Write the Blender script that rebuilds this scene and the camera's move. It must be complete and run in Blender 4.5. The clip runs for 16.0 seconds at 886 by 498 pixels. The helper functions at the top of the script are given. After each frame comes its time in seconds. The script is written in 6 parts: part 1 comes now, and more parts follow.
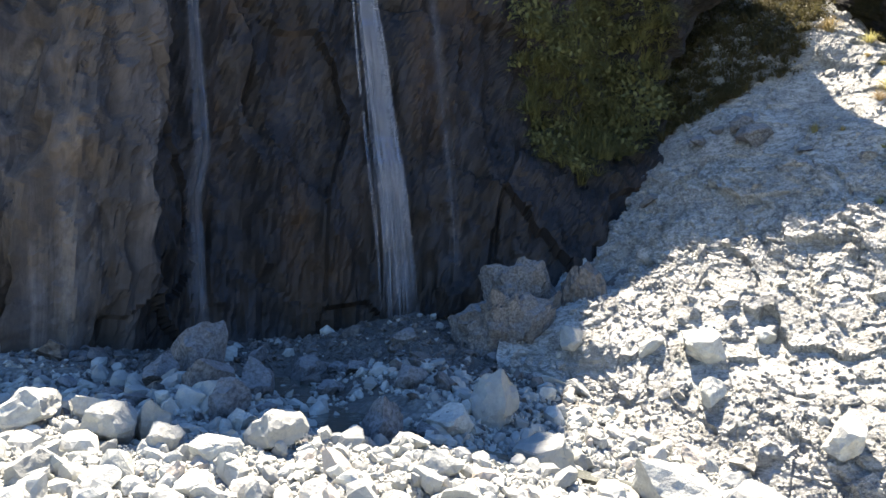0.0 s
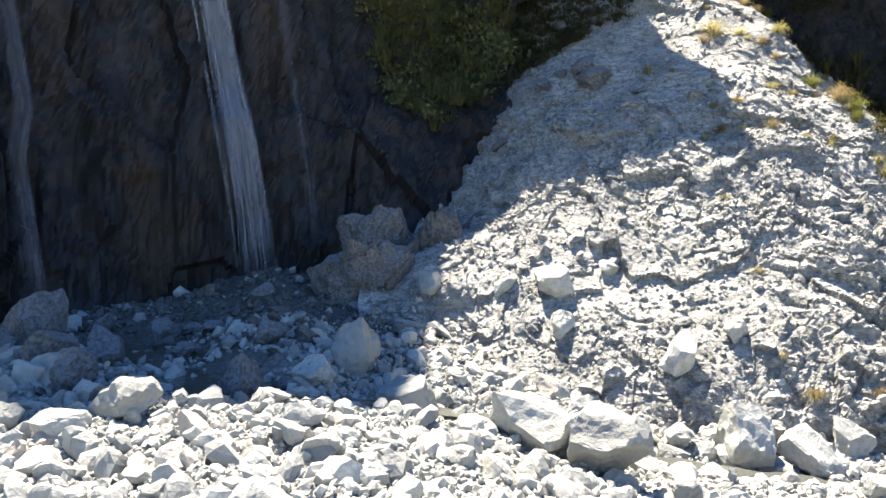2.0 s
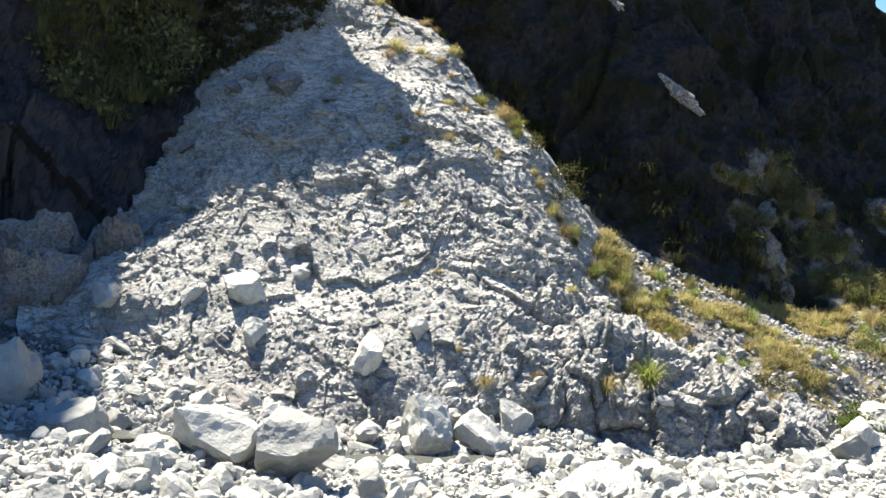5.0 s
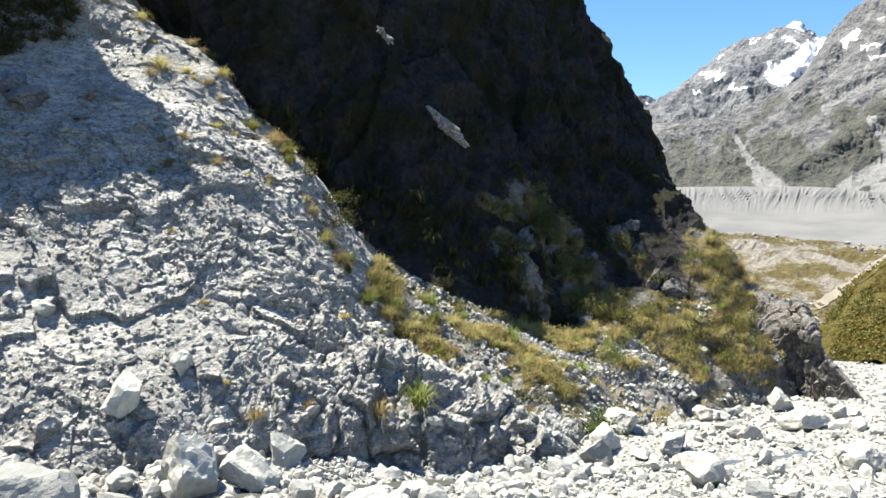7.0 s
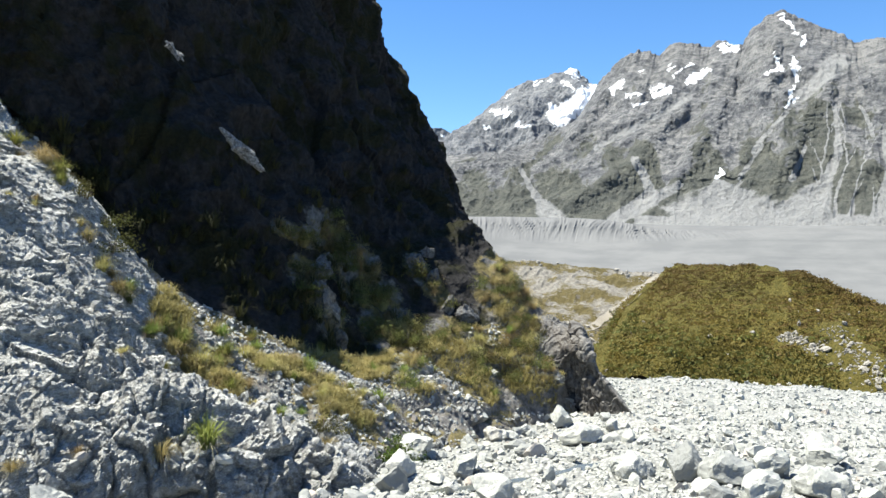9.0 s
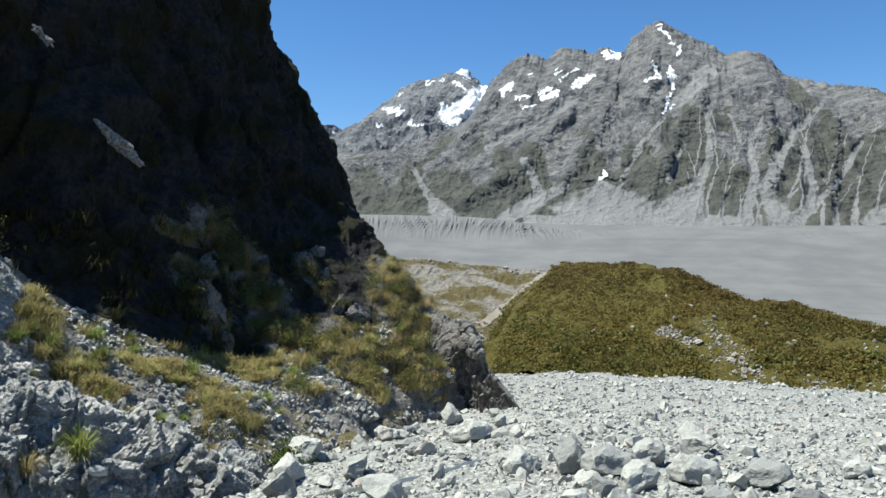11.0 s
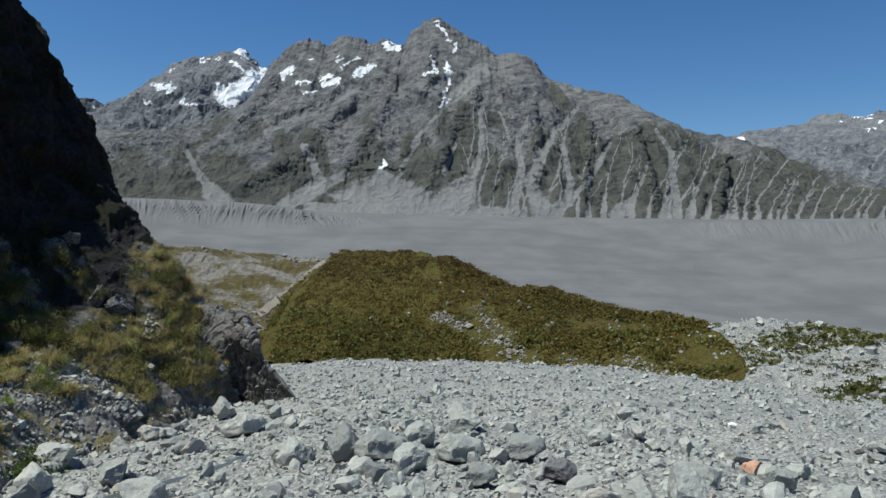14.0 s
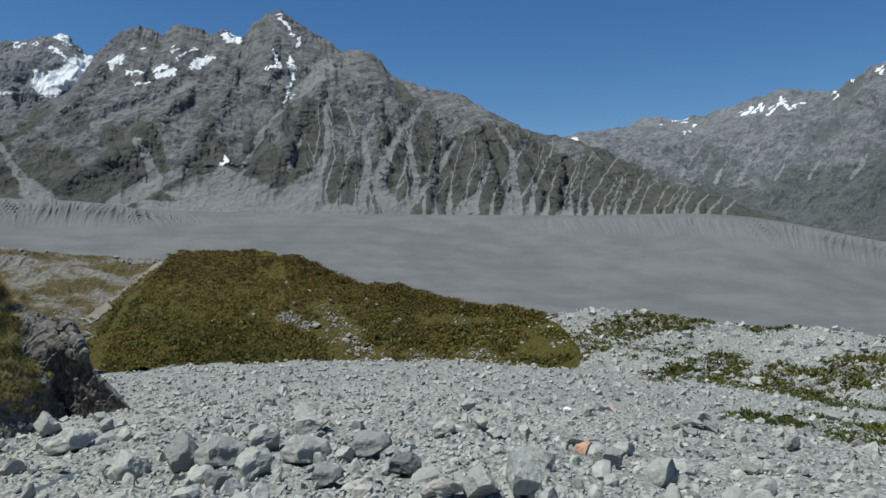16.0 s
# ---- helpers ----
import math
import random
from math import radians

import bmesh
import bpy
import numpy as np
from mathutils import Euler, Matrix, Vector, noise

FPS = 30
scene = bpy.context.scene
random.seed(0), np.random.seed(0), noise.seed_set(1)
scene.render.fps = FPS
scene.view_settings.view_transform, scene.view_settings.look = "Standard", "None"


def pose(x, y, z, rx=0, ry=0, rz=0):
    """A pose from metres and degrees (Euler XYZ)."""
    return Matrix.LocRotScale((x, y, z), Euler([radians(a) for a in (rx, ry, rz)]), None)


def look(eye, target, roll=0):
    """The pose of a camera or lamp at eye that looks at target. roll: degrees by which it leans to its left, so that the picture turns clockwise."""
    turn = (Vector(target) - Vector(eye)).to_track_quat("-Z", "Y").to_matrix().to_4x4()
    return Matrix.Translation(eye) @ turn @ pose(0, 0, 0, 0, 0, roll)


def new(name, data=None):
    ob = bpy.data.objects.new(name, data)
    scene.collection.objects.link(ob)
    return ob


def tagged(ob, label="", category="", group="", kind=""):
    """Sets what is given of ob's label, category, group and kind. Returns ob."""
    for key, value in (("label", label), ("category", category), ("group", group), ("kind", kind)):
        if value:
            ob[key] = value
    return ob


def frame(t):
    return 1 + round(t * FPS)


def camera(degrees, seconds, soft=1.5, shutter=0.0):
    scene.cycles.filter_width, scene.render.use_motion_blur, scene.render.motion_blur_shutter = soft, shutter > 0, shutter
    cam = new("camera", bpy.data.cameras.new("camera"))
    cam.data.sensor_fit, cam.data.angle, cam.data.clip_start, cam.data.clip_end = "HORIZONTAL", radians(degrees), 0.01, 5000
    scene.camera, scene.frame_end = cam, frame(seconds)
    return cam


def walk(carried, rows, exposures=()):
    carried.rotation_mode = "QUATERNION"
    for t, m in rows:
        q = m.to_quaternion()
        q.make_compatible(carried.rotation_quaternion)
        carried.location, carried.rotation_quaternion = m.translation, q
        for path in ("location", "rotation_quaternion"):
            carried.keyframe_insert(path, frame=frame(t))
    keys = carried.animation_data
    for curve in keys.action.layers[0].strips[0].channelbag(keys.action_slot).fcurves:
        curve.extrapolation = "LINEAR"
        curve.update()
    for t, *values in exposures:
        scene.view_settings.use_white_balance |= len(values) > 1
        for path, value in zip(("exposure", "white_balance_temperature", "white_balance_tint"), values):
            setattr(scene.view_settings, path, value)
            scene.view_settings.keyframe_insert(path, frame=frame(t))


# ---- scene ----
cam = camera(61.6, 16.0)
PATH = [
    (0, (0.668, 0.039, 1.17), (0.591, 2.038, 1.169), 1.7),
    (0.5, (0.687, 0.034, 1.168), (0.631, 2.033, 1.126), 0.8),
    (1, (0.708, 0.029, 1.167), (0.775, 2.025, 1.061), -0.1),
    (1.5, (0.729, 0.022, 1.166), (0.938, 2.007, 1.042), -0.9),
    (2, (0.744, 0.015, 1.165), (1.035, 1.989, 1.029), -1.0),
    (2.5, (0.755, 0.012, 1.164), (1.115, 1.972, 0.996), -1.1),
    (3, (0.766, 0.011, 1.163), (1.246, 1.944, 0.982), -1.0),
    (3.5, (0.782, 0.011, 1.164), (1.441, 1.891, 0.985), -0.9),
    (4, (0.8, 0.005, 1.165), (1.606, 1.828, 0.999), -0.6),
    (4.2, (0.81, -0.001, 1.165), (1.658, 1.803, 1.004), -0.6),
    (6.3, (0.933, -0.099, 1.169), (2.296, 1.362, 1.092), -0.4),
    (6.5, (0.943, -0.105, 1.17), (2.352, 1.313, 1.098), -0.5),
    (7, (0.963, -0.108, 1.171), (2.448, 1.23, 1.106), -0.4),
    (7.5, (0.98, -0.102, 1.173), (2.529, 1.162, 1.119), -0.2),
    (8, (1.0, -0.095, 1.177), (2.641, 1.048, 1.128), 0.2),
    (8.5, (1.024, -0.085, 1.179), (2.748, 0.929, 1.148), -0.1),
    (9, (1.042, -0.085, 1.181), (2.83, 0.81, 1.186), 0.0),
    (11.5, (1.09, -0.101, 1.2), (3.01, 0.459, 1.192), 0.1),
    (12, (1.097, -0.107, 1.204), (3.041, 0.363, 1.192), 0.3),
    (12.5, (1.105, -0.114, 1.207), (3.072, 0.244, 1.174), 0.6),
    (13, (1.111, -0.124, 1.21), (3.099, 0.091, 1.171), 0.4),
    (13.5, (1.113, -0.136, 1.211), (3.109, -0.007, 1.175), 0.2),
    (14, (1.11, -0.149, 1.211), (3.109, -0.097, 1.181), 0.5),
    (14.5, (1.101, -0.159, 1.213), (3.101, -0.192, 1.181), 0.4),
    (15, (1.089, -0.172, 1.217), (3.084, -0.314, 1.182), -0.0),
    (15.5, (1.076, -0.186, 1.221), (3.058, -0.452, 1.181), 0.4),
    (16, (1.06, -0.197, 1.222), (3.028, -0.551, 1.186), -0.2),
]
EXPOSURES = [(0.0, 2.5, 7600, 12), (2.0, 2.25, 7400, 11), (4.0, 2.0, 7200, 10), (6.5, 1.76, 7000, 8), (9.0, 1.53, 6600, 5), (11.5, 0.82, 6300, 3), (13.0, 0.44, 6200, 3), (16.0, 0.13, 6150, 3)]
walk(cam, [(t, look(eye, target, roll)) for t, eye, target, roll in PATH], EXPOSURES)

# ---- light ----
SUN_BEARING, SUN_HEIGHT = -12.0, 65.0          # degrees: clockwise from north (+y), above the horizon
world = bpy.data.worlds.new("sky")
scene.world = world
world.use_nodes = True
wn = world.node_tree.nodes
sky = wn.new("ShaderNodeTexSky")
sky.sky_type = "NISHITA"
sky.sun_disc = False
sky.sun_elevation = radians(SUN_HEIGHT)
sky.sun_rotation = radians(SUN_BEARING)
sky.altitude = 1200
sky.air_density = 1.0
sky.dust_density = 0.15
sky.ozone_density = 3.5
wn["Background"].inputs["Strength"].default_value = 0.077
clear_blue = wn.new("ShaderNodeHueSaturation")
clear_blue.inputs["Saturation"].default_value = 1.22
clear_blue.inputs["Hue"].default_value = 0.505
world.node_tree.links.new(sky.outputs["Color"], clear_blue.inputs["Color"])
world.node_tree.links.new(clear_blue.outputs["Color"], wn["Background"].inputs["Color"])

sun_data = bpy.data.lights.new("sun", "SUN")
sun_data.energy, sun_data.angle, sun_data.color = 5.0, radians(0.53), (1.0, 0.95, 0.87)
sun = new("sun", sun_data)
sun_way = Vector((math.sin(radians(SUN_BEARING)) * math.cos(radians(SUN_HEIGHT)), math.cos(radians(SUN_BEARING)) * math.cos(radians(SUN_HEIGHT)), math.sin(radians(SUN_HEIGHT))))
sun.matrix_world = look(sun_way * 60, (0, 0, 0))


# ---- noise on arrays of points ----
def hashed(ix, iy, iz, seed):
    h = (ix.astype(np.int64) * 73856093) ^ (iy.astype(np.int64) * 19349663) ^ (iz.astype(np.int64) * 83492791) ^ (seed * 2654435761)
    h = (h ^ (h >> 13)) & 0xFFFFFFFF
    h = (h * 1274126177) & 0xFFFFFFFF
    h = (h ^ (h >> 16)) & 0xFFFFFFFF
    h = (h * 2246822519) & 0xFFFFFFFF
    return ((h ^ (h >> 15)) & 0xFFFFFF) / float(0xFFFFFF)


def vnoise(p, seed=0):
    """Smooth noise between -1 and 1 at the points p (n, 3)."""
    i = np.floor(p)
    f = p - i
    f = f * f * f * (f * (f * 6 - 15) + 10)
    out = np.zeros(len(p))
    for dx in (0, 1):
        for dy in (0, 1):
            for dz in (0, 1):
                w = (f[:, 0] if dx else 1 - f[:, 0]) * (f[:, 1] if dy else 1 - f[:, 1]) * (f[:, 2] if dz else 1 - f[:, 2])
                out += w * hashed(i[:, 0] + dx, i[:, 1] + dy, i[:, 2] + dz, seed)
    return out * 2 - 1


def fbm(p, octaves=4, seed=0, gain=0.5):
    out, a = np.zeros(len(p)), 1.0
    for k in range(octaves):
        out += a * vnoise(p * 2.03 ** k + 17.3 * k, seed + k)
        a *= gain
    return out


def ridged(p, octaves=4, seed=0, gain=0.5):
    out, a = np.zeros(len(p)), 1.0
    for k in range(octaves):
        out += a * (1 - 2 * np.abs(vnoise(p * 2.07 ** k + 9.1 * k, seed + k)))
        a *= gain
    return out


def cells(p, seed=0):
    """Distance to the nearest scattered point, to the second nearest, and the nearest one's random value."""
    i = np.floor(p)
    best, second, value = np.full(len(p), 9.0), np.full(len(p), 9.0), np.zeros(len(p))
    for dx in (-1, 0, 1):
        for dy in (-1, 0, 1):
            for dz in (-1, 0, 1):
                c = i + (dx, dy, dz)
                q = np.stack([c[:, k] + hashed(c[:, 0], c[:, 1], c[:, 2], seed + k) for k in range(3)], 1)
                d = np.linalg.norm(q - p, axis=1)
                v = hashed(c[:, 0], c[:, 1], c[:, 2], seed + 7)
                near = d < best
                second = np.where(near, best, np.minimum(second, d))
                value = np.where(near, v, value)
                best = np.where(near, d, best)
    return best, second, value


def facets(p, seed=0, tilt=1.0):
    """Broken faces: each scattered cell is a flat, tilted plane; also the gap to the next cell."""
    i = np.floor(p)
    best, second, value = np.full(len(p), 9.0), np.full(len(p), 9.0), np.zeros(len(p))
    for dx in (-1, 0, 1):
        for dy in (-1, 0, 1):
            for dz in (-1, 0, 1):
                c = i + (dx, dy, dz)
                q = p - np.stack([c[:, k] + hashed(c[:, 0], c[:, 1], c[:, 2], seed + k) for k in range(3)], 1)
                d = np.linalg.norm(q, axis=1)
                v = hashed(c[:, 0], c[:, 1], c[:, 2], seed + 7) - 0.5
                for k in range(3):
                    v = v + tilt * q[:, k] * (hashed(c[:, 0], c[:, 1], c[:, 2], seed + 11 + k) - 0.5)
                near = d < best
                second = np.where(near, best, np.minimum(second, d))
                value = np.where(near, v, value)
                best = np.where(near, d, best)
    return value, second - best


# ---- meshes from arrays ----
def mesh_of(name, verts, faces, smooth=False):
    verts, faces = np.asarray(verts, dtype=np.float32), np.asarray(faces, dtype=np.int32)
    me = bpy.data.meshes.new(name)
    k = faces.shape[1]
    me.vertices.add(len(verts))
    me.vertices.foreach_set("co", verts.ravel())
    me.loops.add(len(faces) * k)
    me.loops.foreach_set("vertex_index", faces.ravel())
    me.polygons.add(len(faces))
    me.polygons.foreach_set("loop_start", np.arange(0, len(faces) * k, k, dtype=np.int32))
    me.polygons.foreach_set("use_smooth", np.full(len(faces), smooth))
    me.update(calc_edges=True)
    return me


def grid_faces(nu, nv):
    a = (np.arange(nv - 1)[:, None] * nu + np.arange(nu - 1)[None, :]).ravel()
    return np.stack([a, a + 1, a + 1 + nu, a + nu], 1)


def put_uv(me, u, v):
    layer = me.uv_layers.new(name="UVMap")
    idx = np.zeros(len(me.loops), dtype=np.int32)
    me.loops.foreach_get("vertex_index", idx)
    layer.data.foreach_set("uv", np.stack([u[idx], v[idx]], 1).astype(np.float32).ravel())


def part(name, me, material, parent=None, label=""):
    ob = new(name, me)
    if material and not me.materials:
        me.materials.append(material)
    if parent:
        ob.parent = parent
    if label:
        ob["label"] = label
    return ob


CENTRE = (0.9, -0.05)          # the stand on the gravel from which bearings and ranges count


def spot(bearing, reach, z=0.0):
    b = radians(bearing)
    return np.array((CENTRE[0] + reach * math.sin(b), CENTRE[1] + reach * math.cos(b), z))


def curve_through(pts, n):
    """n points along a smooth curve through pts, evenly by chord."""
    pts = np.asarray(pts, dtype=float)
    t = np.concatenate([[0], np.cumsum(np.linalg.norm(np.diff(pts, axis=0), axis=1) ** 0.8)])
    t /= t[-1]
    slope = np.gradient(pts, t, axis=0)
    s = np.linspace(0, 1, n)
    k = np.clip(np.searchsorted(t, s, side="right") - 1, 0, len(t) - 2)
    h = (t[k + 1] - t[k])[:, None]
    x = ((s - t[k]) / (t[k + 1] - t[k]))[:, None]
    return ((2 * x ** 3 - 3 * x ** 2 + 1) * pts[k] + (x ** 3 - 2 * x ** 2 + x) * h * slope[k]
            + (3 * x ** 2 - 2 * x ** 3) * pts[k + 1] + (x ** 3 - x ** 2) * h * slope[k + 1])


def sheet(lines, nu, nv, creased=False):
    """A grid (nv, nu, 3) stretched over guide lines of (bearing, range, height), from the lowest to the highest; creased: straight between them."""
    across = np.stack([curve_through([spot(*q) for q in line], nu) for line in lines])
    n = len(lines)
    t = np.linspace(0, 1, n)
    rows = np.linspace(0, 1, nv)
    k = np.clip((rows * (n - 1)).astype(int), 0, n - 2)
    x = (rows * (n - 1) - k)[:, None, None]
    if creased:
        return across[k] * (1 - x) + across[k + 1] * x
    slope = np.gradient(across, axis=0)
    return ((2 * x ** 3 - 3 * x ** 2 + 1) * across[k] + (x ** 3 - 2 * x ** 2 + x) * slope[k]
            + (3 * x ** 2 - 2 * x ** 3) * across[k + 1] + (x ** 3 - x ** 2) * slope[k + 1])


def grid_normals(g):
    n = np.cross(np.gradient(g, axis=1), np.gradient(g, axis=0))
    n /= np.maximum(np.linalg.norm(n, axis=2, keepdims=True), 1e-9)
    to = np.array((CENTRE[0], CENTRE[1], 1.2)) - g
    if (n * to).sum() < 0:
        n = -n
    return n


def put_mask(ob, key, values):
    ob.data.attributes.new(key, "FLOAT", "POINT").data.foreach_set("value", np.asarray(values, dtype=np.float32))


def landform(name, g, relief, material, label, smooth=False, kind="structure", parent=None):
    """Pushes the grid out along its normals by relief(points, u, v), and links it."""
    nv, nu = g.shape[:2]
    n = grid_normals(g).reshape(-1, 3)
    p = g.reshape(-1, 3)
    u, v = (a.ravel() for a in np.meshgrid(np.linspace(0, 1, nu), np.linspace(0, 1, nv)))
    p = p + n * relief(p, u, v)[:, None]
    faces = grid_faces(nu, nv)
    a, b, c = p[faces[:, 0]], p[faces[:, 1]], p[faces[:, 3]]
    if (np.cross(b - a, c - a) * n[faces[:, 0]]).sum() < 0:
        faces = faces[:, ::-1]
    me = mesh_of(name, p, faces, smooth)
    put_uv(me, u, v)
    ob = part(name, me, material, parent, label)
    ob["kind"] = kind
    return ob, p, faces


# ---- materials ----
class Nodes:
    """A small writer of node trees."""

    def __init__(self, name):
        self.mat = bpy.data.materials.new(name)
        self.mat.use_nodes = True
        self.t = self.mat.node_tree
        self.bsdf = self.t.nodes["Principled BSDF"]
        self.out = self.t.nodes["Material Output"]
        self.pos = self.add("ShaderNodeNewGeometry")

    def add(self, kind, **values):
        n = self.t.nodes.new(kind)
        for k, v in values.items():
            n.inputs[k.replace("_", " ")].default_value = v
        return n

    def link(self, a, b):
        self.t.links.new(a, b)

    def mapped(self, scale=(1, 1, 1), turn=(0, 0, 0), source=None):
        m = self.add("ShaderNodeMapping")
        m.inputs["Scale"].default_value = scale
        m.inputs["Rotation"].default_value = [radians(a) for a in turn]
        self.link(source or self.pos.outputs["Position"], m.inputs["Vector"])
        return m.outputs["Vector"]

    def noise(self, scale, detail=6.0, rough=0.6, vector=None, distortion=0.0):
        n = self.add("ShaderNodeTexNoise", Scale=scale, Detail=detail, Roughness=rough, Distortion=distortion)
        self.link(vector or self.pos.outputs["Position"], n.inputs["Vector"])
        return n.outputs["Fac"]

    def voronoi(self, scale, feature="F1", vector=None, out="Distance"):
        n = self.add("ShaderNodeTexVoronoi", Scale=scale)
        n.feature = feature
        self.link(vector or self.pos.outputs["Position"], n.inputs["Vector"])
        return n.outputs[out]

    def ramp(self, fac, *stops):
        n = self.add("ShaderNodeValToRGB")
        e = n.color_ramp.elements
        while len(e) < len(stops):
            e.new(0.5)
        for k, (at, c) in zip(e, stops):
            k.position = at
            k.color = (c, c, c, 1) if isinstance(c, (int, float)) else (*c, 1)
        self.link(fac, n.inputs["Fac"])
        return n.outputs["Color"]

    def mix(self, fac, a, b, how="MIX"):
        n = self.add("ShaderNodeMix")
        n.data_type, n.blend_type = "RGBA", how
        for value, key in ((fac, 0), (a, 6), (b, 7)):
            if isinstance(value, (int, float)):
                n.inputs[key].default_value = value if key == 0 else (value, value, value, 1)
            elif isinstance(value, tuple):
                n.inputs[key].default_value = (*value, 1)
            else:
                self.link(value, n.inputs[key])
        return n.outputs[2]

    def math(self, how, a, b=0.0):
        n = self.add("ShaderNodeMath")
        n.operation = how
        for value, key in ((a, 0), (b, 1)):
            if isinstance(value, (int, float)):
                n.inputs[key].default_value = value
            else:
                self.link(value, n.inputs[key])
        return n.outputs[0]

    def slope(self):
        s = self.add("ShaderNodeSeparateXYZ")
        self.link(self.pos.outputs["Normal"], s.inputs[0])
        return s.outputs["Z"]

    def height(self):
        s = self.add("ShaderNodeSeparateXYZ")
        self.link(self.pos.outputs["Position"], s.inputs[0])
        return s.outputs["Z"]

    def uv(self):
        n = self.add("ShaderNodeUVMap")
        n.uv_map = "UVMap"
        return n.outputs["UV"]

    def done(self, colour, rough=0.9, bump=None, strength=0.5, distance=0.05, spec=0.3):
        b = self.bsdf
        if isinstance(colour, tuple):
            b.inputs["Base Color"].default_value = (*colour, 1)
        else:
            self.link(colour, b.inputs["Base Color"])
        if isinstance(rough, (int, float)):
            b.inputs["Roughness"].default_value = rough
        else:
            self.link(rough, b.inputs["Roughness"])
        b.inputs["Specular IOR Level"].default_value = spec
        if bump is not None:
            n = self.add("ShaderNodeBump", Strength=strength, Distance=distance)
            self.link(bump, n.inputs["Height"])
            self.link(n.outputs["Normal"], b.inputs["Normal"])
        return self.mat


def rock_material(name, pale, mid, dark, scale=1.0, crack=0.5, rough=0.9, tint=None):
    """Broken rock: two scales of grain, darker joints, pale dust on what faces up."""
    m = Nodes(name)
    big = m.noise(0.9 * scale, 5, 0.6)
    fine = m.noise(9 * scale, 8, 0.68)
    vec = m.mapped((1, 1, 1.6), (20, 15, 0))
    joints = m.ramp(m.voronoi(2.6 * scale, "DISTANCE_TO_EDGE", vec), (0.0, 0.0), (0.07, 1.0))
    c = m.mix(m.ramp(big, (0.3, 0.0), (0.7, 1.0)), mid, pale)
    c = m.mix(m.ramp(fine, (0.38, 1.0), (0.6, 0.0)), c, dark)
    c = m.mix(m.math("MULTIPLY", m.math("SUBTRACT", 1.0, joints), crack), c, dark)
    if tint:
        c = m.mix(m.ramp(m.noise(0.5 * scale, 3, 0.5), (0.5, 0.0), (0.72, 0.7)), c, tint)
    c = m.mix(m.ramp(m.slope(), (0.45, 0.0), (0.95, 0.45)), c, pale)
    bump = m.math("ADD", m.math("MULTIPLY", fine, 0.7), m.math("MULTIPLY", m.noise(34 * scale, 4, 0.6), 0.25))
    return m.done(c, rough, bump, 0.55, 0.05 / scale)




def mound_material():
    """Grey fissured bedrock with pale dust on its shelves, darker seams and a little brown soil."""
    m = Nodes("pale_greywacke")
    fine = m.noise(11.0, 9, 0.74)
    grain = m.noise(2.6, 9, 0.74, m.mapped((1, 1.8, 3.2), (24, 34, 0)), 0.4)
    broad = m.noise(0.55, 5, 0.6)
    rock = m.mix(m.ramp(grain, (0.38, 0.0), (0.60, 1.0)), (0.17, 0.174, 0.168), (0.43, 0.432, 0.412))
    rock = m.mix(m.ramp(broad, (0.42, 0.0), (0.60, 0.5)), rock, (0.25, 0.257, 0.248))
    dust = m.math("MULTIPLY", m.ramp(m.slope(), (0.35, 0.0), (0.85, 1.0)), m.ramp(m.noise(0.8, 6, 0.68), (0.42, 0.1), (0.60, 0.9)))
    c = m.mix(dust, rock, (0.56, 0.56, 0.53))
    c = m.mix(m.ramp(fine, (0.38, 0.75), (0.50, 0.0)), c, (0.13, 0.134, 0.13))
    c = m.mix(m.ramp(m.noise(26.0, 6, 0.7), (0.55, 0.0), (0.64, 0.6)), c, (0.56, 0.56, 0.535))
    seams = m.noise(1.7, 6, 0.66, m.mapped((1.0, 2.2, 3.0), (30, 42, 10)))
    c = m.mix(m.ramp(m.math("ABSOLUTE", m.math("SUBTRACT", seams, 0.5)), (0.0, 0.7), (0.022, 0.0)), c, (0.10, 0.103, 0.10))
    soil = m.ramp(m.noise(0.9, 6, 0.68, m.mapped((1, 1, 1), (0, 0, 40))), (0.58, 0.0), (0.72, 0.35))
    c = m.mix(soil, c, (0.30, 0.275, 0.22))
    bump = m.math("ADD", m.math("ADD", fine, m.math("MULTIPLY", grain, 2.0)), m.math("MULTIPLY", m.noise(40, 5, 0.68), 0.5))
    return m.done(c, 0.93, bump, 0.85, 0.06, 0.2)


MOUND = mound_material()


def cliff_material(name, pale, mid, dark, stain, rough):
    """A washed rock face: long streaks down it, broad stains and a fine grain."""
    m = Nodes(name)
    streak = m.noise(1.0, 7, 0.65, m.mapped((1.5, 1.5, 0.16)), 0.6)
    fine = m.noise(5.0, 8, 0.7)
    broad = m.noise(0.45, 4, 0.55, m.mapped((1, 1, 0.7)))
    c = m.mix(m.ramp(streak, (0.36, 0.0), (0.64, 1.0)), dark, mid)
    c = m.mix(m.ramp(m.math("ADD", m.math("MULTIPLY", broad, 0.6), m.math("MULTIPLY", streak, 0.4)), (0.50, 0.0), (0.62, 0.9)), c, pale)
    c = m.mix(m.ramp(m.noise(0.55, 4, 0.6, m.mapped((1, 1, 0.4), (0, 0, 70))), (0.52, 0.0), (0.66, 0.8)), c, stain)
    c = m.mix(m.ramp(fine, (0.36, 0.5), (0.55, 0.0)), c, dark)
    return m.done(c, rough, m.math("ADD", fine, m.math("MULTIPLY", streak, 1.5)), 0.5, 0.08)


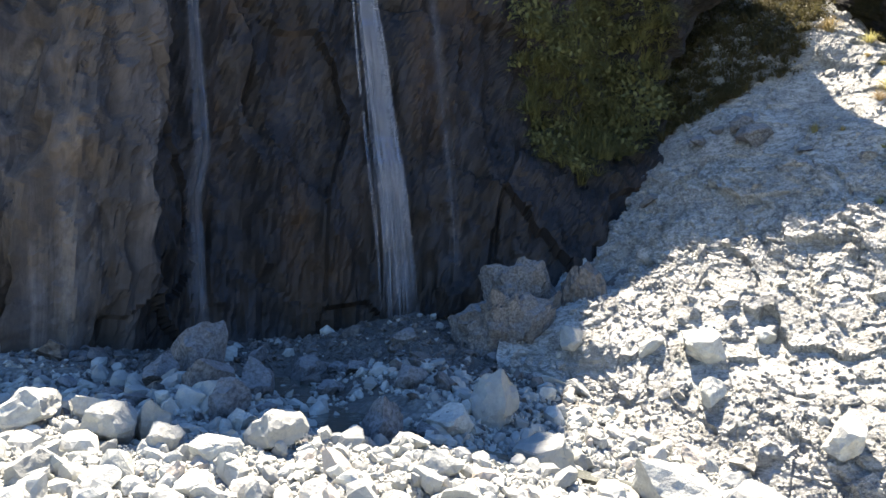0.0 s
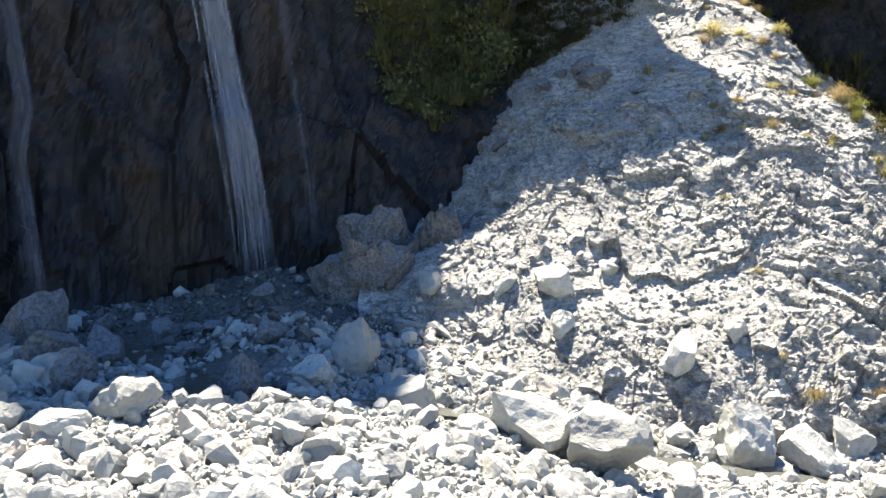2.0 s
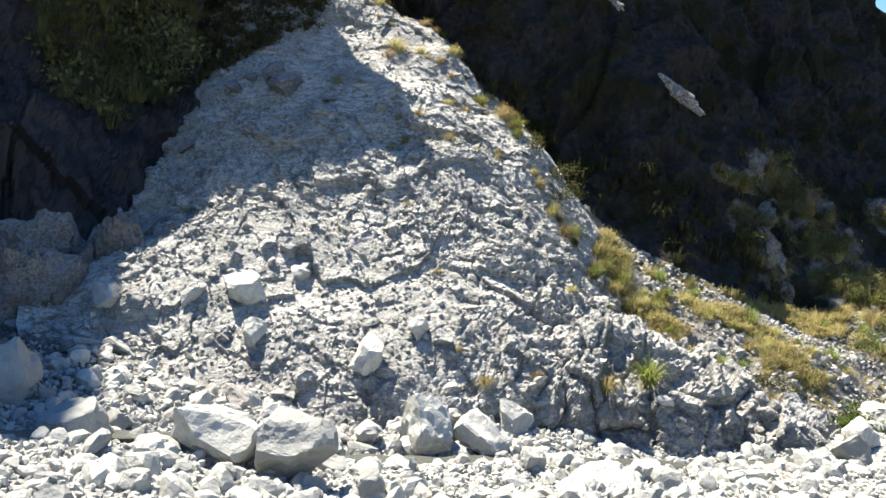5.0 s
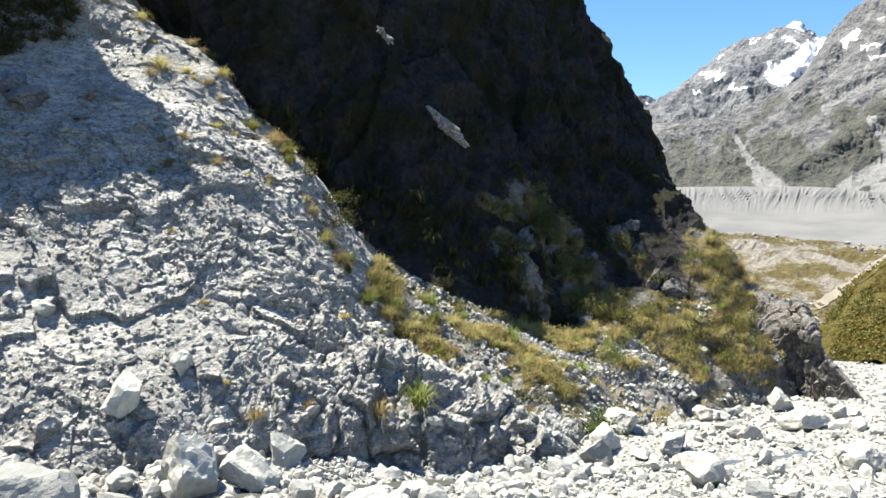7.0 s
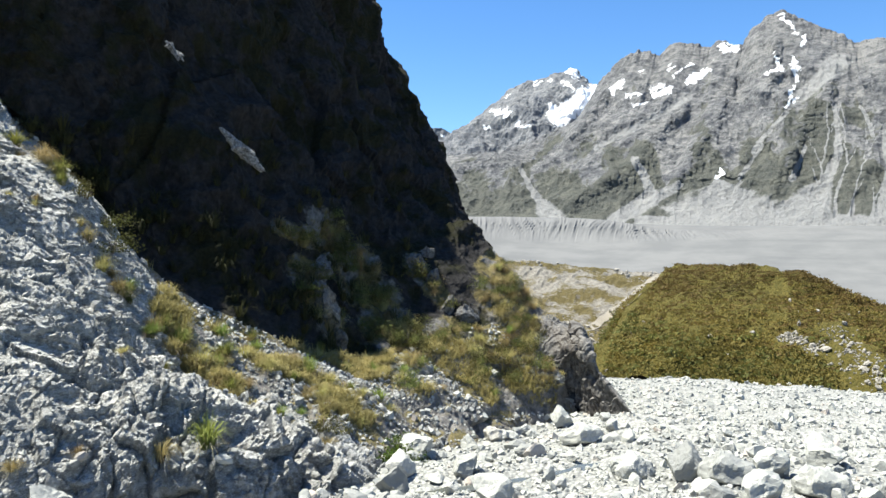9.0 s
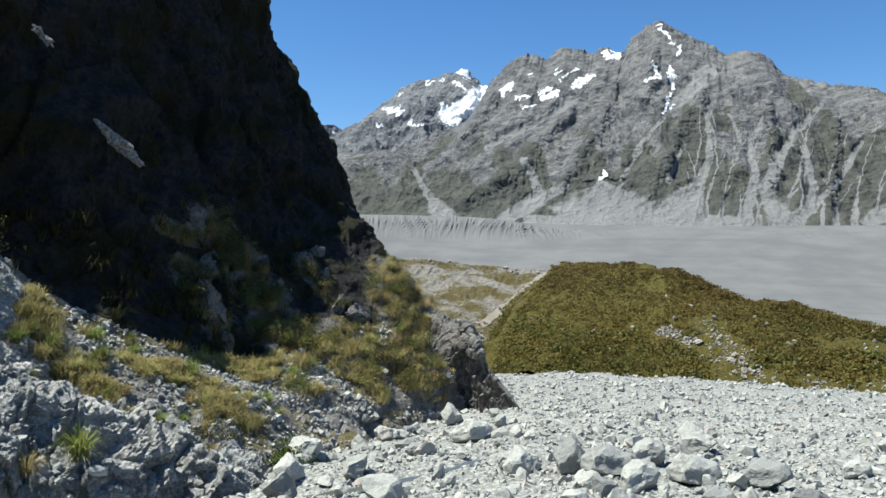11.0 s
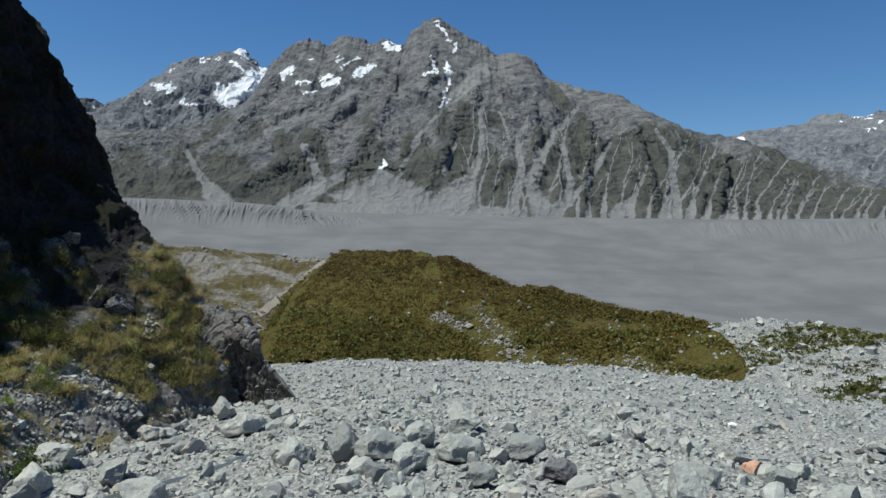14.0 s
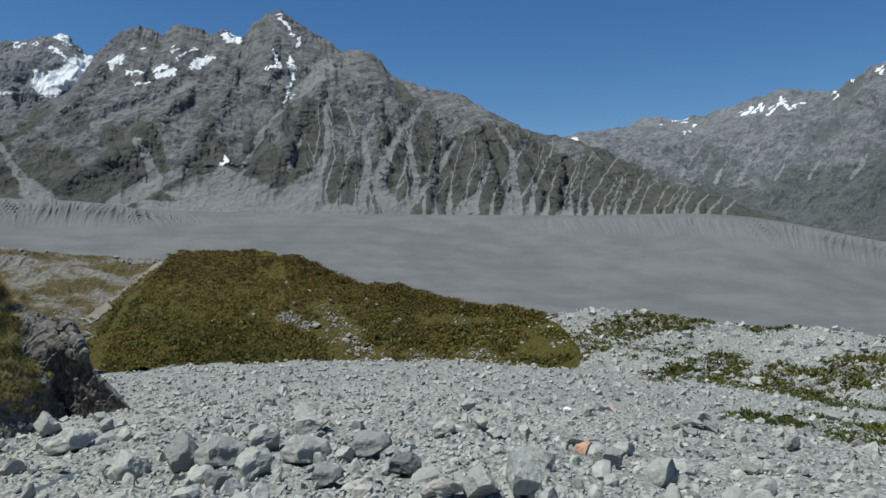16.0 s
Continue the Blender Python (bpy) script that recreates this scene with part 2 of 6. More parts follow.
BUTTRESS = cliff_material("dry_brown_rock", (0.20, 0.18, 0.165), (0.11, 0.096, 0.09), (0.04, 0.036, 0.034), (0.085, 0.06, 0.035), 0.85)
# wet rock, set darker still so the colour carries the cliff's shade
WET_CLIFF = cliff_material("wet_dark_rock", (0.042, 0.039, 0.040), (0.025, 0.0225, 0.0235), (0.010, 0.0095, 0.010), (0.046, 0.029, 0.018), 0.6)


def slope_material(name, rock, rock_dark, grass, grass_dark, cover, scale=1.0):
    """Rock with turf and moss on it; cover: how much of it is green."""
    m = Nodes(name)
    fine = m.noise(8 * scale, 8, 0.7)
    c = m.mix(m.ramp(fine, (0.35, 0.0), (0.65, 1.0)), rock_dark, rock)
    g = m.mix(m.ramp(m.noise(14 * scale, 5, 0.7), (0.35, 0.0), (0.65, 1.0)), grass_dark, grass)
    patch = m.math("ADD", m.noise(0.8 * scale, 6, 0.65), m.math("MULTIPLY", m.slope(), 0.22))
    c = m.mix(m.ramp(patch, (1 - cover, 0.0), (1.08 - cover, 1.0)), c, g)
    return m.done(c, 0.95, m.math("ADD", fine, m.noise(40 * scale, 3, 0.6)), 0.9, 0.08 / scale, 0.15)




def bluff_material():
    """Bluff rock with scrub in its cracks, the shade put into their near-black colours; dry turf and rubble on the ribs
    (mask from the landform).
    """
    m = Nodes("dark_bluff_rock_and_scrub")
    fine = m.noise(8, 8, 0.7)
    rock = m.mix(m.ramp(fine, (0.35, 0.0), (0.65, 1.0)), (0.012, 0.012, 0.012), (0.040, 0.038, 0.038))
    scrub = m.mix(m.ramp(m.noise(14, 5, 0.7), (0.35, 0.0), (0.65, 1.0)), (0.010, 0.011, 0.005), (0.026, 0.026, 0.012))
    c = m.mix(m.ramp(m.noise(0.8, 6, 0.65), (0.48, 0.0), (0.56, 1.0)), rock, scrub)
    turf = m.mix(m.ramp(m.noise(14, 5, 0.7), (0.35, 0.0), (0.65, 1.0)), (0.075, 0.068, 0.030), (0.19, 0.155, 0.07))
    rubble = m.mix(m.ramp(fine, (0.35, 0.0), (0.65, 1.0)), (0.07, 0.068, 0.064), (0.22, 0.215, 0.205))
    rib = m.add("ShaderNodeAttribute")
    rib.attribute_name = "rib"
    edge = m.math("ADD", rib.outputs["Fac"], m.math("MULTIPLY", m.math("SUBTRACT", m.noise(2.5, 6, 0.7), 0.5), 2.0))
    c = m.mix(m.ramp(edge, (0.0, 0.0), (0.25, 1.0)), c, m.mix(m.ramp(m.noise(1.4, 5, 0.65), (0.48, 0.0), (0.55, 1.0)), turf, rubble))
    return m.done(c, 0.95, m.math("ADD", fine, m.noise(40, 3, 0.6)), 0.9, 0.08, 0.15)


SHADED_SLOPE = bluff_material()
RAMP = slope_material("tussock_ground", (0.27, 0.26, 0.245), (0.10, 0.096, 0.09), (0.22, 0.185, 0.09), (0.10, 0.09, 0.042), 0.36)
OLD_MORAINE = slope_material("old_moraine_rubble", (0.30, 0.28, 0.245), (0.17, 0.16, 0.135), (0.135, 0.108, 0.045), (0.085, 0.072, 0.03), 0.36, 0.35)
HILL = slope_material("moraine_scrub", (0.30, 0.26, 0.17), (0.16, 0.14, 0.08), (0.125, 0.10, 0.026), (0.055, 0.055, 0.014), 0.66, 0.5)


def gravel_material():
    m = Nodes("river_gravel")
    d = m.voronoi(16.0)
    tone = m.voronoi(16.0, out="Color")
    d2 = m.voronoi(5.0)
    base = m.mix(m.ramp(m.noise(0.35, 4, 0.6), (0.35, 0.0), (0.65, 1.0)), (0.30, 0.306, 0.286), (0.385, 0.39, 0.36))
    s = m.add("ShaderNodeSeparateColor")
    m.link(tone, s.inputs[0])
    base = m.mix(m.ramp(s.outputs[0], (0.0, 0.55), (1.0, 0.0)), base, (0.16, 0.165, 0.17))
    base = m.mix(m.ramp(d, (0.35, 0.0), (0.65, 0.6)), base, (0.10, 0.10, 0.098))
    far = m.mix(m.ramp(m.noise(0.012, 6, 0.6), (0.4, 0.0), (0.62, 1.0)), (0.112, 0.115, 0.117), (0.140, 0.142, 0.142))
    away = m.add("ShaderNodeVectorMath")
    away.operation = "LENGTH"
    m.link(m.pos.outputs["Position"], away.inputs[0])
    base = m.mix(m.ramp(m.math("DIVIDE", away.outputs["Value"], 400.0), (0.2, 0.0), (0.45, 1.0)), base, far)
    ponds = m.ramp(m.noise(0.03, 4, 0.55, m.mapped((1.0, 0.22, 1.0), (0, 0, -18))), (0.655, 0.0), (0.685, 1.0))
    base = m.mix(m.math("MULTIPLY", ponds, m.ramp(m.math("DIVIDE", away.outputs["Value"], 400.0), (0.3, 0.0), (0.5, 0.7))), base, (0.06, 0.07, 0.075))
    pool = m.add("ShaderNodeVectorMath")
    pool.operation = "DISTANCE"
    pool.inputs[1].default_value = (-1.0, 11.5, 0.0)
    m.link(m.pos.outputs["Position"], pool.inputs[0])
    wet = m.ramp(m.math("DIVIDE", m.math("ADD", pool.outputs["Value"], m.math("MULTIPLY", m.noise(1.2, 4, 0.6), 2.0)), 8.0), (0.60, 1.0), (0.80, 0.0))
    base = m.mix(m.math("MULTIPLY", wet, 0.8), base, (0.06, 0.056, 0.05))
    bump = m.math("SUBTRACT", 1.0, m.math("ADD", d, m.math("MULTIPLY", d2, 0.8)))
    return m.done(base, 0.92, bump, 0.8, 0.05, 0.2)


GRAVEL = gravel_material()


def stone_material(name, single):
    m = Nodes(name)
    if single:
        rnd = m.add("ShaderNodeObjectInfo").outputs["Random"]
    else:
        rnd = m.pos.outputs["Random Per Island"]
    tex = m.add("ShaderNodeTexCoord").outputs["Object"]
    fine = m.noise(7, 8, 0.7, tex if single else None)
    c = m.ramp(rnd, (0.0, (0.21, 0.218, 0.208)), (0.35, (0.315, 0.324, 0.30)), (0.75, (0.385, 0.393, 0.362)), (0.93, (0.435, 0.435, 0.395)), (1.0, (0.36, 0.31, 0.265)))
    c = m.mix(m.ramp(fine, (0.35, 0.55), (0.6, 0.0)), c, (0.19, 0.195, 0.2))
    return m.done(c, 0.88, m.math("ADD", fine, m.noise(30, 4, 0.6, tex if single else None)), 0.5, 0.03, 0.25)


BOULDER = stone_material("greywacke_boulder", True)
STONES = stone_material("river_stones", False)


def mountain_material(name, haze_tint=0.0):
    """Grey peaks: broken rock, dark scrub low down, pale scree in the chutes, old snow in hollows (masks from the
    landform); air haze is tinted into the colour.
    """
    m = Nodes(name)

    def mask(key):
        n = m.add("ShaderNodeAttribute")
        n.attribute_name = key
        return n.outputs["Fac"]

    fine = m.noise(0.024, 12, 0.76)
    broad = m.noise(0.006, 8, 0.65)
    strata = m.noise(0.03, 8, 0.7, m.mapped((1.0, 0.30, 1.6), (35, 0, 20)))
    rock = m.mix(m.ramp(fine, (0.40, 0.0), (0.60, 1.0)), (0.075, 0.078, 0.085), (0.235, 0.233, 0.228))
    rock = m.mix(m.ramp(strata, (0.42, 0.6), (0.54, 0.0)), rock, (0.08, 0.082, 0.088))
    rock = m.mix(m.ramp(broad, (0.45, 0.0), (0.62, 0.6)), rock, (0.215, 0.212, 0.20))
    rock = m.mix(m.ramp(m.noise(0.07, 8, 0.75, m.mapped((1.0, 0.5, 1.0), (20, 0, 20))), (0.40, 0.7), (0.52, 0.0)), rock, (0.055, 0.057, 0.062))
    rock = m.mix(m.ramp(m.noise(0.09, 8, 0.75, m.mapped((1.0, 0.5, 0.8), (0, 30, 0))), (0.54, 0.0), (0.64, 0.6)), rock, (0.29, 0.285, 0.275))
    scrub = m.mix(m.ramp(fine, (0.40, 0.0), (0.62, 1.0)), (0.055, 0.058, 0.050), (0.105, 0.106, 0.086))
    scrub = m.mix(m.ramp(m.noise(0.05, 6, 0.7), (0.60, 0.0), (0.70, 0.55)), scrub, (0.15, 0.15, 0.14))
    jitter = m.math("MULTIPLY", m.math("SUBTRACT", fine, 0.5), 2.6)
    c = m.mix(m.ramp(m.math("ADD", m.math("MULTIPLY", m.math("ADD", mask("scrub"), jitter), 0.5), 0.5), (0.46, 0.0), (0.54, 1.0)), rock, scrub)
    scree = m.mix(m.ramp(broad, (0.3, 0.0), (0.7, 1.0)), (0.20, 0.202, 0.20), (0.26, 0.26, 0.252))
    scree = m.mix(m.ramp(m.noise(0.06, 6, 0.7), (0.35, 0.35), (0.5, 0.0)), scree, (0.13, 0.131, 0.13))
    c = m.mix(m.ramp(m.math("ADD", m.math("MULTIPLY", m.math("ADD", mask("scree"), m.math("MULTIPLY", jitter, 0.45)), 0.5), 0.5), (0.44, 0.0), (0.58, 0.95)), c, scree)
    edge = m.math("ADD", mask("snow"), m.math("MULTIPLY", m.math("SUBTRACT", m.noise(0.07, 7, 0.75), 0.5), 2.6))
    c = m.mix(m.ramp(m.math("ADD", m.math("MULTIPLY", edge, 0.5), 0.5), (0.50, 0.0), (0.56, 1.0)), c, (0.88, 0.90, 0.92))
    # aerial haze painted as a blue-grey share of the base colour
    if haze_tint:
        c = m.mix(haze_tint, c, (0.33, 0.39, 0.48))
    return m.done(c, 0.95, m.math("ADD", fine, m.noise(0.09, 6, 0.7)), 1.0, 10.0, 0.1)


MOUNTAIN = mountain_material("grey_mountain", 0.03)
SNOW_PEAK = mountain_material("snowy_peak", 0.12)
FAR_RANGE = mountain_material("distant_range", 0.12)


def moraine_material():
    """The glacier's grey rubble; faint runnels on the wall."""
    m = Nodes("moraine_wall")
    n = m.add("ShaderNodeAttribute")
    n.attribute_name = "steep"
    runnel = m.noise(1.0, 5, 0.65, m.mapped((260, 2.0, 1), (0, 0, 0), m.uv()), 0.4)
    base = m.mix(m.ramp(m.noise(0.012, 6, 0.6), (0.4, 0.0), (0.62, 1.0)), (0.112, 0.115, 0.117), (0.140, 0.142, 0.142))
    streaks = m.noise(0.012, 6, 0.65, m.mapped((1.6, 0.25, 1.0), (0, 0, -12)))
    base = m.mix(m.ramp(streaks, (0.56, 0.0), (0.66, 0.3)), base, (0.082, 0.086, 0.09))
    c = m.mix(m.math("MULTIPLY", m.ramp(runnel, (0.42, 1.0), (0.55, 0.0)), n.outputs["Fac"]), m.mix(n.outputs["Fac"], base, (0.165, 0.166, 0.166)), (0.105, 0.107, 0.108))
    return m.done(c, 0.95, m.math("MULTIPLY", runnel, n.outputs["Fac"]), 0.4, 2.0, 0.1)


MORAINE = moraine_material()


def leaf_material(name, tip, base):
    m = Nodes(name)
    rnd = m.pos.outputs["Random Per Island"]
    place = m.ramp(m.noise(0.13, 5, 0.65), (0.40, 0.0), (0.60, 1.0))
    c = m.mix(m.math("ADD", m.math("MULTIPLY", rnd, 0.4), m.math("MULTIPLY", place, 0.6)), base, tip)
    o = m.add("ShaderNodeObjectInfo")
    hue = m.add("ShaderNodeHueSaturation")
    m.link(m.math("ADD", 0.47, m.math("MULTIPLY", o.outputs["Random"], 0.06)), hue.inputs["Hue"])
    m.link(m.math("ADD", 0.7, m.math("MULTIPLY", o.outputs["Random"], 0.6)), hue.inputs["Value"])
    m.link(c, hue.inputs["Color"])
    mat = m.done(hue.outputs["Color"], 0.75, spec=0.2)
    m.bsdf.inputs["Transmission Weight"].default_value = 0.0
    t = m.add("ShaderNodeBsdfTranslucent")
    m.link(hue.outputs["Color"], t.inputs["Color"])
    mixer = m.add("ShaderNodeMixShader", Fac=0.35)
    m.link(m.bsdf.outputs[0], mixer.inputs[1])
    m.link(t.outputs[0], mixer.inputs[2])
    m.link(mixer.outputs[0], m.out.inputs["Surface"])
    return mat


TUSSOCK = leaf_material("golden_tussock", (0.41, 0.34, 0.155), (0.17, 0.15, 0.058))
GREEN_TUSSOCK = leaf_material("green_flax", (0.22, 0.24, 0.06), (0.09, 0.12, 0.03))
SHRUB = leaf_material("olive_scrub", (0.15, 0.15, 0.045), (0.05, 0.06, 0.018))
BRIGHT_SHRUB = leaf_material("green_shrub", (0.12, 0.20, 0.03), (0.05, 0.10, 0.02))


def fall_material(name, amount):
    """Falling water: broken white strands, soft towards the edges of each."""
    m = Nodes(name)
    sep = m.add("ShaderNodeSeparateXYZ")
    m.link(m.uv(), sep.inputs[0])
    x = sep.outputs["X"]
    soft = m.math("MULTIPLY", m.math("MULTIPLY", x, m.math("SUBTRACT", 1.0, x)), 4.0)
    streak = m.noise(1.0, 8, 0.72, m.mapped((16, 16, 1.6)), 0.5)
    m.done((0.62, 0.68, 0.80), 0.5, None, spec=0.3)
    clear = m.add("ShaderNodeBsdfTransparent")
    mixer = m.add("ShaderNodeMixShader")
    m.link(m.math("MULTIPLY", m.math("POWER", soft, 2.0), m.ramp(streak, (0.32, 0.25 * amount), (0.72, amount))), mixer.inputs["Fac"])
    m.link(clear.outputs[0], mixer.inputs[1])
    m.link(m.bsdf.outputs[0], mixer.inputs[2])
    m.link(mixer.outputs[0], m.out.inputs["Surface"])
    return m.mat


FALL = fall_material("falling_water", 0.15)
THIN_FALL = fall_material("thin_falling_water", 0.075)
TRICKLE = fall_material("trickling_water", 0.035)


# darker leaf than the hanging grass: the gully's shade is in its colour
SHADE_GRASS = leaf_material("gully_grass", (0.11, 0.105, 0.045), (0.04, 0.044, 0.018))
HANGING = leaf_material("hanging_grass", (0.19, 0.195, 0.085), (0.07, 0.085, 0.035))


def water_material():
    m = Nodes("stream_water")
    ripple = m.noise(6, 4, 0.6)
    m.done((0.075, 0.08, 0.07), 0.12, ripple, 0.25, 0.04, 0.5)
    return m.mat


WATER = water_material()


# ---- the ground: one sheet from the gravel underfoot to the valley floor ----
def bed_height(b, r):
    """Height of the gravel by bearing (degrees) and range."""
    fall = np.interp(b, (-60, -5, 8, 22, 50, 66, 80, 105, 131, 150, 200), (0.0, 0.0, 0.05, 0.125, 0.172, 0.15, 0.118, 0.116, 0.122, 0.1, 0.0))
    z = -0.42 - fall * np.maximum(0, r - 0.8)
    near_falls = np.interp(b, (-40, -14, -5, 3, 20), (0.0, 0.0, 1.0, 1.0, 0.0)) * np.interp(r, (8.5, 13.0), (0.0, 0.45))
    z = z + near_falls
    # behind the scrub hill the ground sinks to the glacier's floor
    edge = np.interp(b, (60, 75, 90, 105, 131, 160), (70, 60, 52, 42, 28, 24))
    floor_far = np.interp(b, (60, 84, 109, 131, 170), (-10.0, -32.0, -66.0, -100.0, -110.0))
    far = np.clip((np.log(np.maximum(r, 1)) - np.log(edge)) / (math.log(1400) - np.log(edge)), 0, 1)
    low = np.where(r > edge, -(r - edge) * 0.16, 0.0)
    brink = z + np.maximum(low, -14.0 - 8 * far)
    out = np.where(r > edge, brink + far ** 2 * (floor_far - brink), z)
    return np.where((b < 58) | (b > 190), np.where(r > 30, z[...] * 0 - 3.0, z), out)


bearings = np.concatenate([np.arange(-48, 142, 0.45), np.arange(142, 312.1, 5.0)])
ranges = np.concatenate([np.arange(0.0, 2.4, 0.4), np.geomspace(2.4, 4700, 270)])
bb, rr = np.meshgrid(bearings, ranges)
bed = bed_height(bb.ravel(), rr.ravel())
gx = CENTRE[0] + rr.ravel() * np.sin(np.radians(bb.ravel()))
gy = CENTRE[1] + rr.ravel() * np.cos(np.radians(bb.ravel()))
gp = np.stack([gx, gy, bed], 1)
rough = np.clip(1 - rr.ravel() / 120, 0, 1)
gp[:, 2] += rough * (0.10 * fbm(gp * (0.55, 0.55, 0), 3, 5) + 0.05 * ridged(gp * (2.2, 2.2, 0), 3, 9))
STREAM = np.array([spot(*q)[:2] for q in ((-15, 9.6), (-13, 7.6), (-7, 6.5), (3, 6.6), (12, 6.7), (21, 6.8), (30, 7.1), (40, 7.7), (50, 8.6), (58, 9.3), (66, 9.4), (76, 10.5))])
fine_line = curve_through(np.c_[STREAM, np.zeros(len(STREAM))], 120)[:, :2]
close = rr.ravel() < 14
gap = np.full(len(gp), 9.0)
for k in range(0, 120):
    gap[close] = np.minimum(gap[close], np.hypot(gp[close, 0] - fine_line[k, 0], gp[close, 1] - fine_line[k, 1]))
gp[:, 2] -= 0.20 * np.clip(1 - gap / 0.75, 0, 1) ** 0.7
gp[:, 2] += np.clip(rr.ravel() / 300 - 0.4, 0, 1) * 1.2 * fbm(gp * (0.02, 0.02, 0), 4, 3)
g_faces = grid_faces(len(bearings), len(ranges))[:, ::-1]
ground = part("ground", mesh_of("ground", gp, g_faces), GRAVEL)
tagged(ground, "pale grey river gravel and glacier rubble running out to the valley floor", "ground", kind="structure")

# ---- the rock slope beside the falls ----
MOUND_LINES = []
MOUND_LINES.append([(1, 9.8, -0.46), (8, 9.3, -0.88), (13.5, 8.6, -1.17), (22.6, 8.1, -1.58), (29, 8.2, -1.89), (38, 8.8, -2.16), (50, 9.1, -2.4), (59, 9.7, -2.55), (61.5, 10.4, -2.7)])
MOUND_LINES.append([(1, 10.6, -0.22), (8, 10, -0.48), (14, 9.4, -0.58), (22, 9, -0.73), (29, 9, -0.95), (38, 9.3, -1.14), (49, 9.5, -1.5), (57.2, 10.3, -1.75), (61, 11.2, -2.35)])
MOUND_LINES.append([(3, 11.6, 0.17), (9, 11, 0.22), (14, 10.8, 0.24), (22, 10.4, 0.09), (29, 10.2, -0.02), (37, 10.4, -0.17), (44.5, 10.2, -0.7), (51.6, 10.7, -1.25), (56, 12, -2)])
MOUND_LINES.append([(6, 13, 0.84), (10, 12.5, 0.85), (14, 12, 1.01), (20, 11.6, 0.98), (27, 11.4, 0.88), (34, 11.2, 0.65), (39, 11.2, 0.2), (43.6, 11.5, -0.45), (49, 13, -1.2)])
MOUND_LINES.append([(8, 14.2, 1.48), (11, 13.5, 1.51), (14, 13, 1.61), (20.3, 12.6, 1.82), (27, 12.5, 1.81), (31.5, 12.6, 1.8), (36.5, 12.4, 1.2), (40.6, 12.4, 0.45), (45.5, 13.9, -0.4)])
MOUND_LINES.append([(8, 15.4, 2.26), (11, 15, 2.49), (14, 14.6, 2.71), (20, 14, 2.9), (26.8, 13.9, 3.03), (31, 13.8, 2.83), (34, 13.5, 2.4), (37.4, 13.5, 1.85), (41.5, 15.2, 1.2)])
MOUND_LINES.append([(8, 17, 3.57), (11, 16.6, 3.81), (14.5, 16.2, 3.98), (19.6, 15.8, 4.37), (23, 15.8, 4.54), (26, 15.8, 4.54), (29.8, 15.4, 4.1), (34.2, 14.9, 3.25), (38, 16.8, 2.5)])
MOUND_LINES.append([(9, 19, 5.57), (13, 18.6, 5.99), (16, 18.2, 6.26), (20, 18, 6.55), (23, 18, 6.55), (25.5, 18, 6.21), (27.5, 17.9, 5.61), (31, 16.7, 4.6), (35, 18.6, 3.6)])
MOUND_LINES.append([(9, 22, 7.07), (13, 22, 8.33), (16, 21.5, 8.92), (19, 21.2, 8.81), (21, 21, 8.41), (24, 21, 7.4), (26, 21, 6.77), (29, 21, 5.64), (34, 22, 4.27)])


def mound_relief(p, u, v):
    """Fractured bedrock: leaning slabs at three sizes, crumbled between, smoother where dust lies; upright ribs at the nose."""
    w = np.stack([fbm(p * 0.9, 3, 31), fbm(p * 0.9, 3, 41), fbm(p * 0.9, 3, 51)], 1)
    fine_w = np.stack([fbm(p * 3.1, 2, 34), fbm(p * 3.1, 2, 44), fbm(p * 3.1, 2, 54)], 1)
    nose = np.clip((u - 0.44) * 4, 0, 1) * np.clip((0.52 - v) * 4, 0, 1)
    dusty = np.clip(0.4 + 1.6 * fbm(p * 0.5, 3, 15), 0.0, 1.0) * (1 - 0.7 * nose)
    rough = 1 - 0.75 * dusty
    lean = np.array(((0.80, 0.0, -0.60), (0.25, 0.91, 0.33), (0.55, -0.41, 0.73)))
    q = p @ lean.T
    a, ga = facets((q + 0.35 * w) * (0.5, 0.75, 0.9), 3, 1.5)
    b, gb = facets((q + 0.22 * w + 0.05 * fine_w) * (1.3, 1.9, 2.6), 13, 1.4)
    c, gc = facets((q + 0.12 * w + 0.05 * fine_w) * (3.2, 4.6, 6.2), 23, 1.4)
    e, ge = facets((q + 0.04 * fine_w) * (8.0, 10.0, 13.0), 43, 1.3)
    d = 0.10 * a + 0.16 * fbm(p * 0.55, 3, 21)
    d += (0.45 + 0.55 * rough) * 0.075 * b * (1 - 0.5 * nose)
    d += rough * (0.045 * c + 0.022 * e) + 0.005 * e
    d += (0.25 + 0.75 * rough) * 0.020 * ridged((q + 0.25 * w) * (1.8, 2.8, 4.0), 5, 99, 0.62)
    d -= rough * 0.07 * np.clip(fbm((q + 0.3 * w) * (0.9, 2.2, 3.0), 3, 57) - 0.25, 0, 1)
    s, gs = facets((p + 0.22 * w + 0.04 * fine_w) * (2.1, 2.1, 0.6), 33, 1.4)
    d += nose * (0.24 * s - 0.10 * np.exp(-gs / 0.05) + 0.11 * ridged((p + 0.2 * w) * (2.6, 2.6, 0.6), 4, 91, 0.55))
    return d * (0.35 + 0.65 * np.clip(v * 9, 0, 1)) * np.clip((1 - u) * 12, 0.3, 1)


mound, mound_p, mound_f = landform("rock_slope", sheet(MOUND_LINES, 640, 460), mound_relief, MOUND, "pale grey broken bedrock slope beside the waterfall")
mound["category"] = "rock slope"

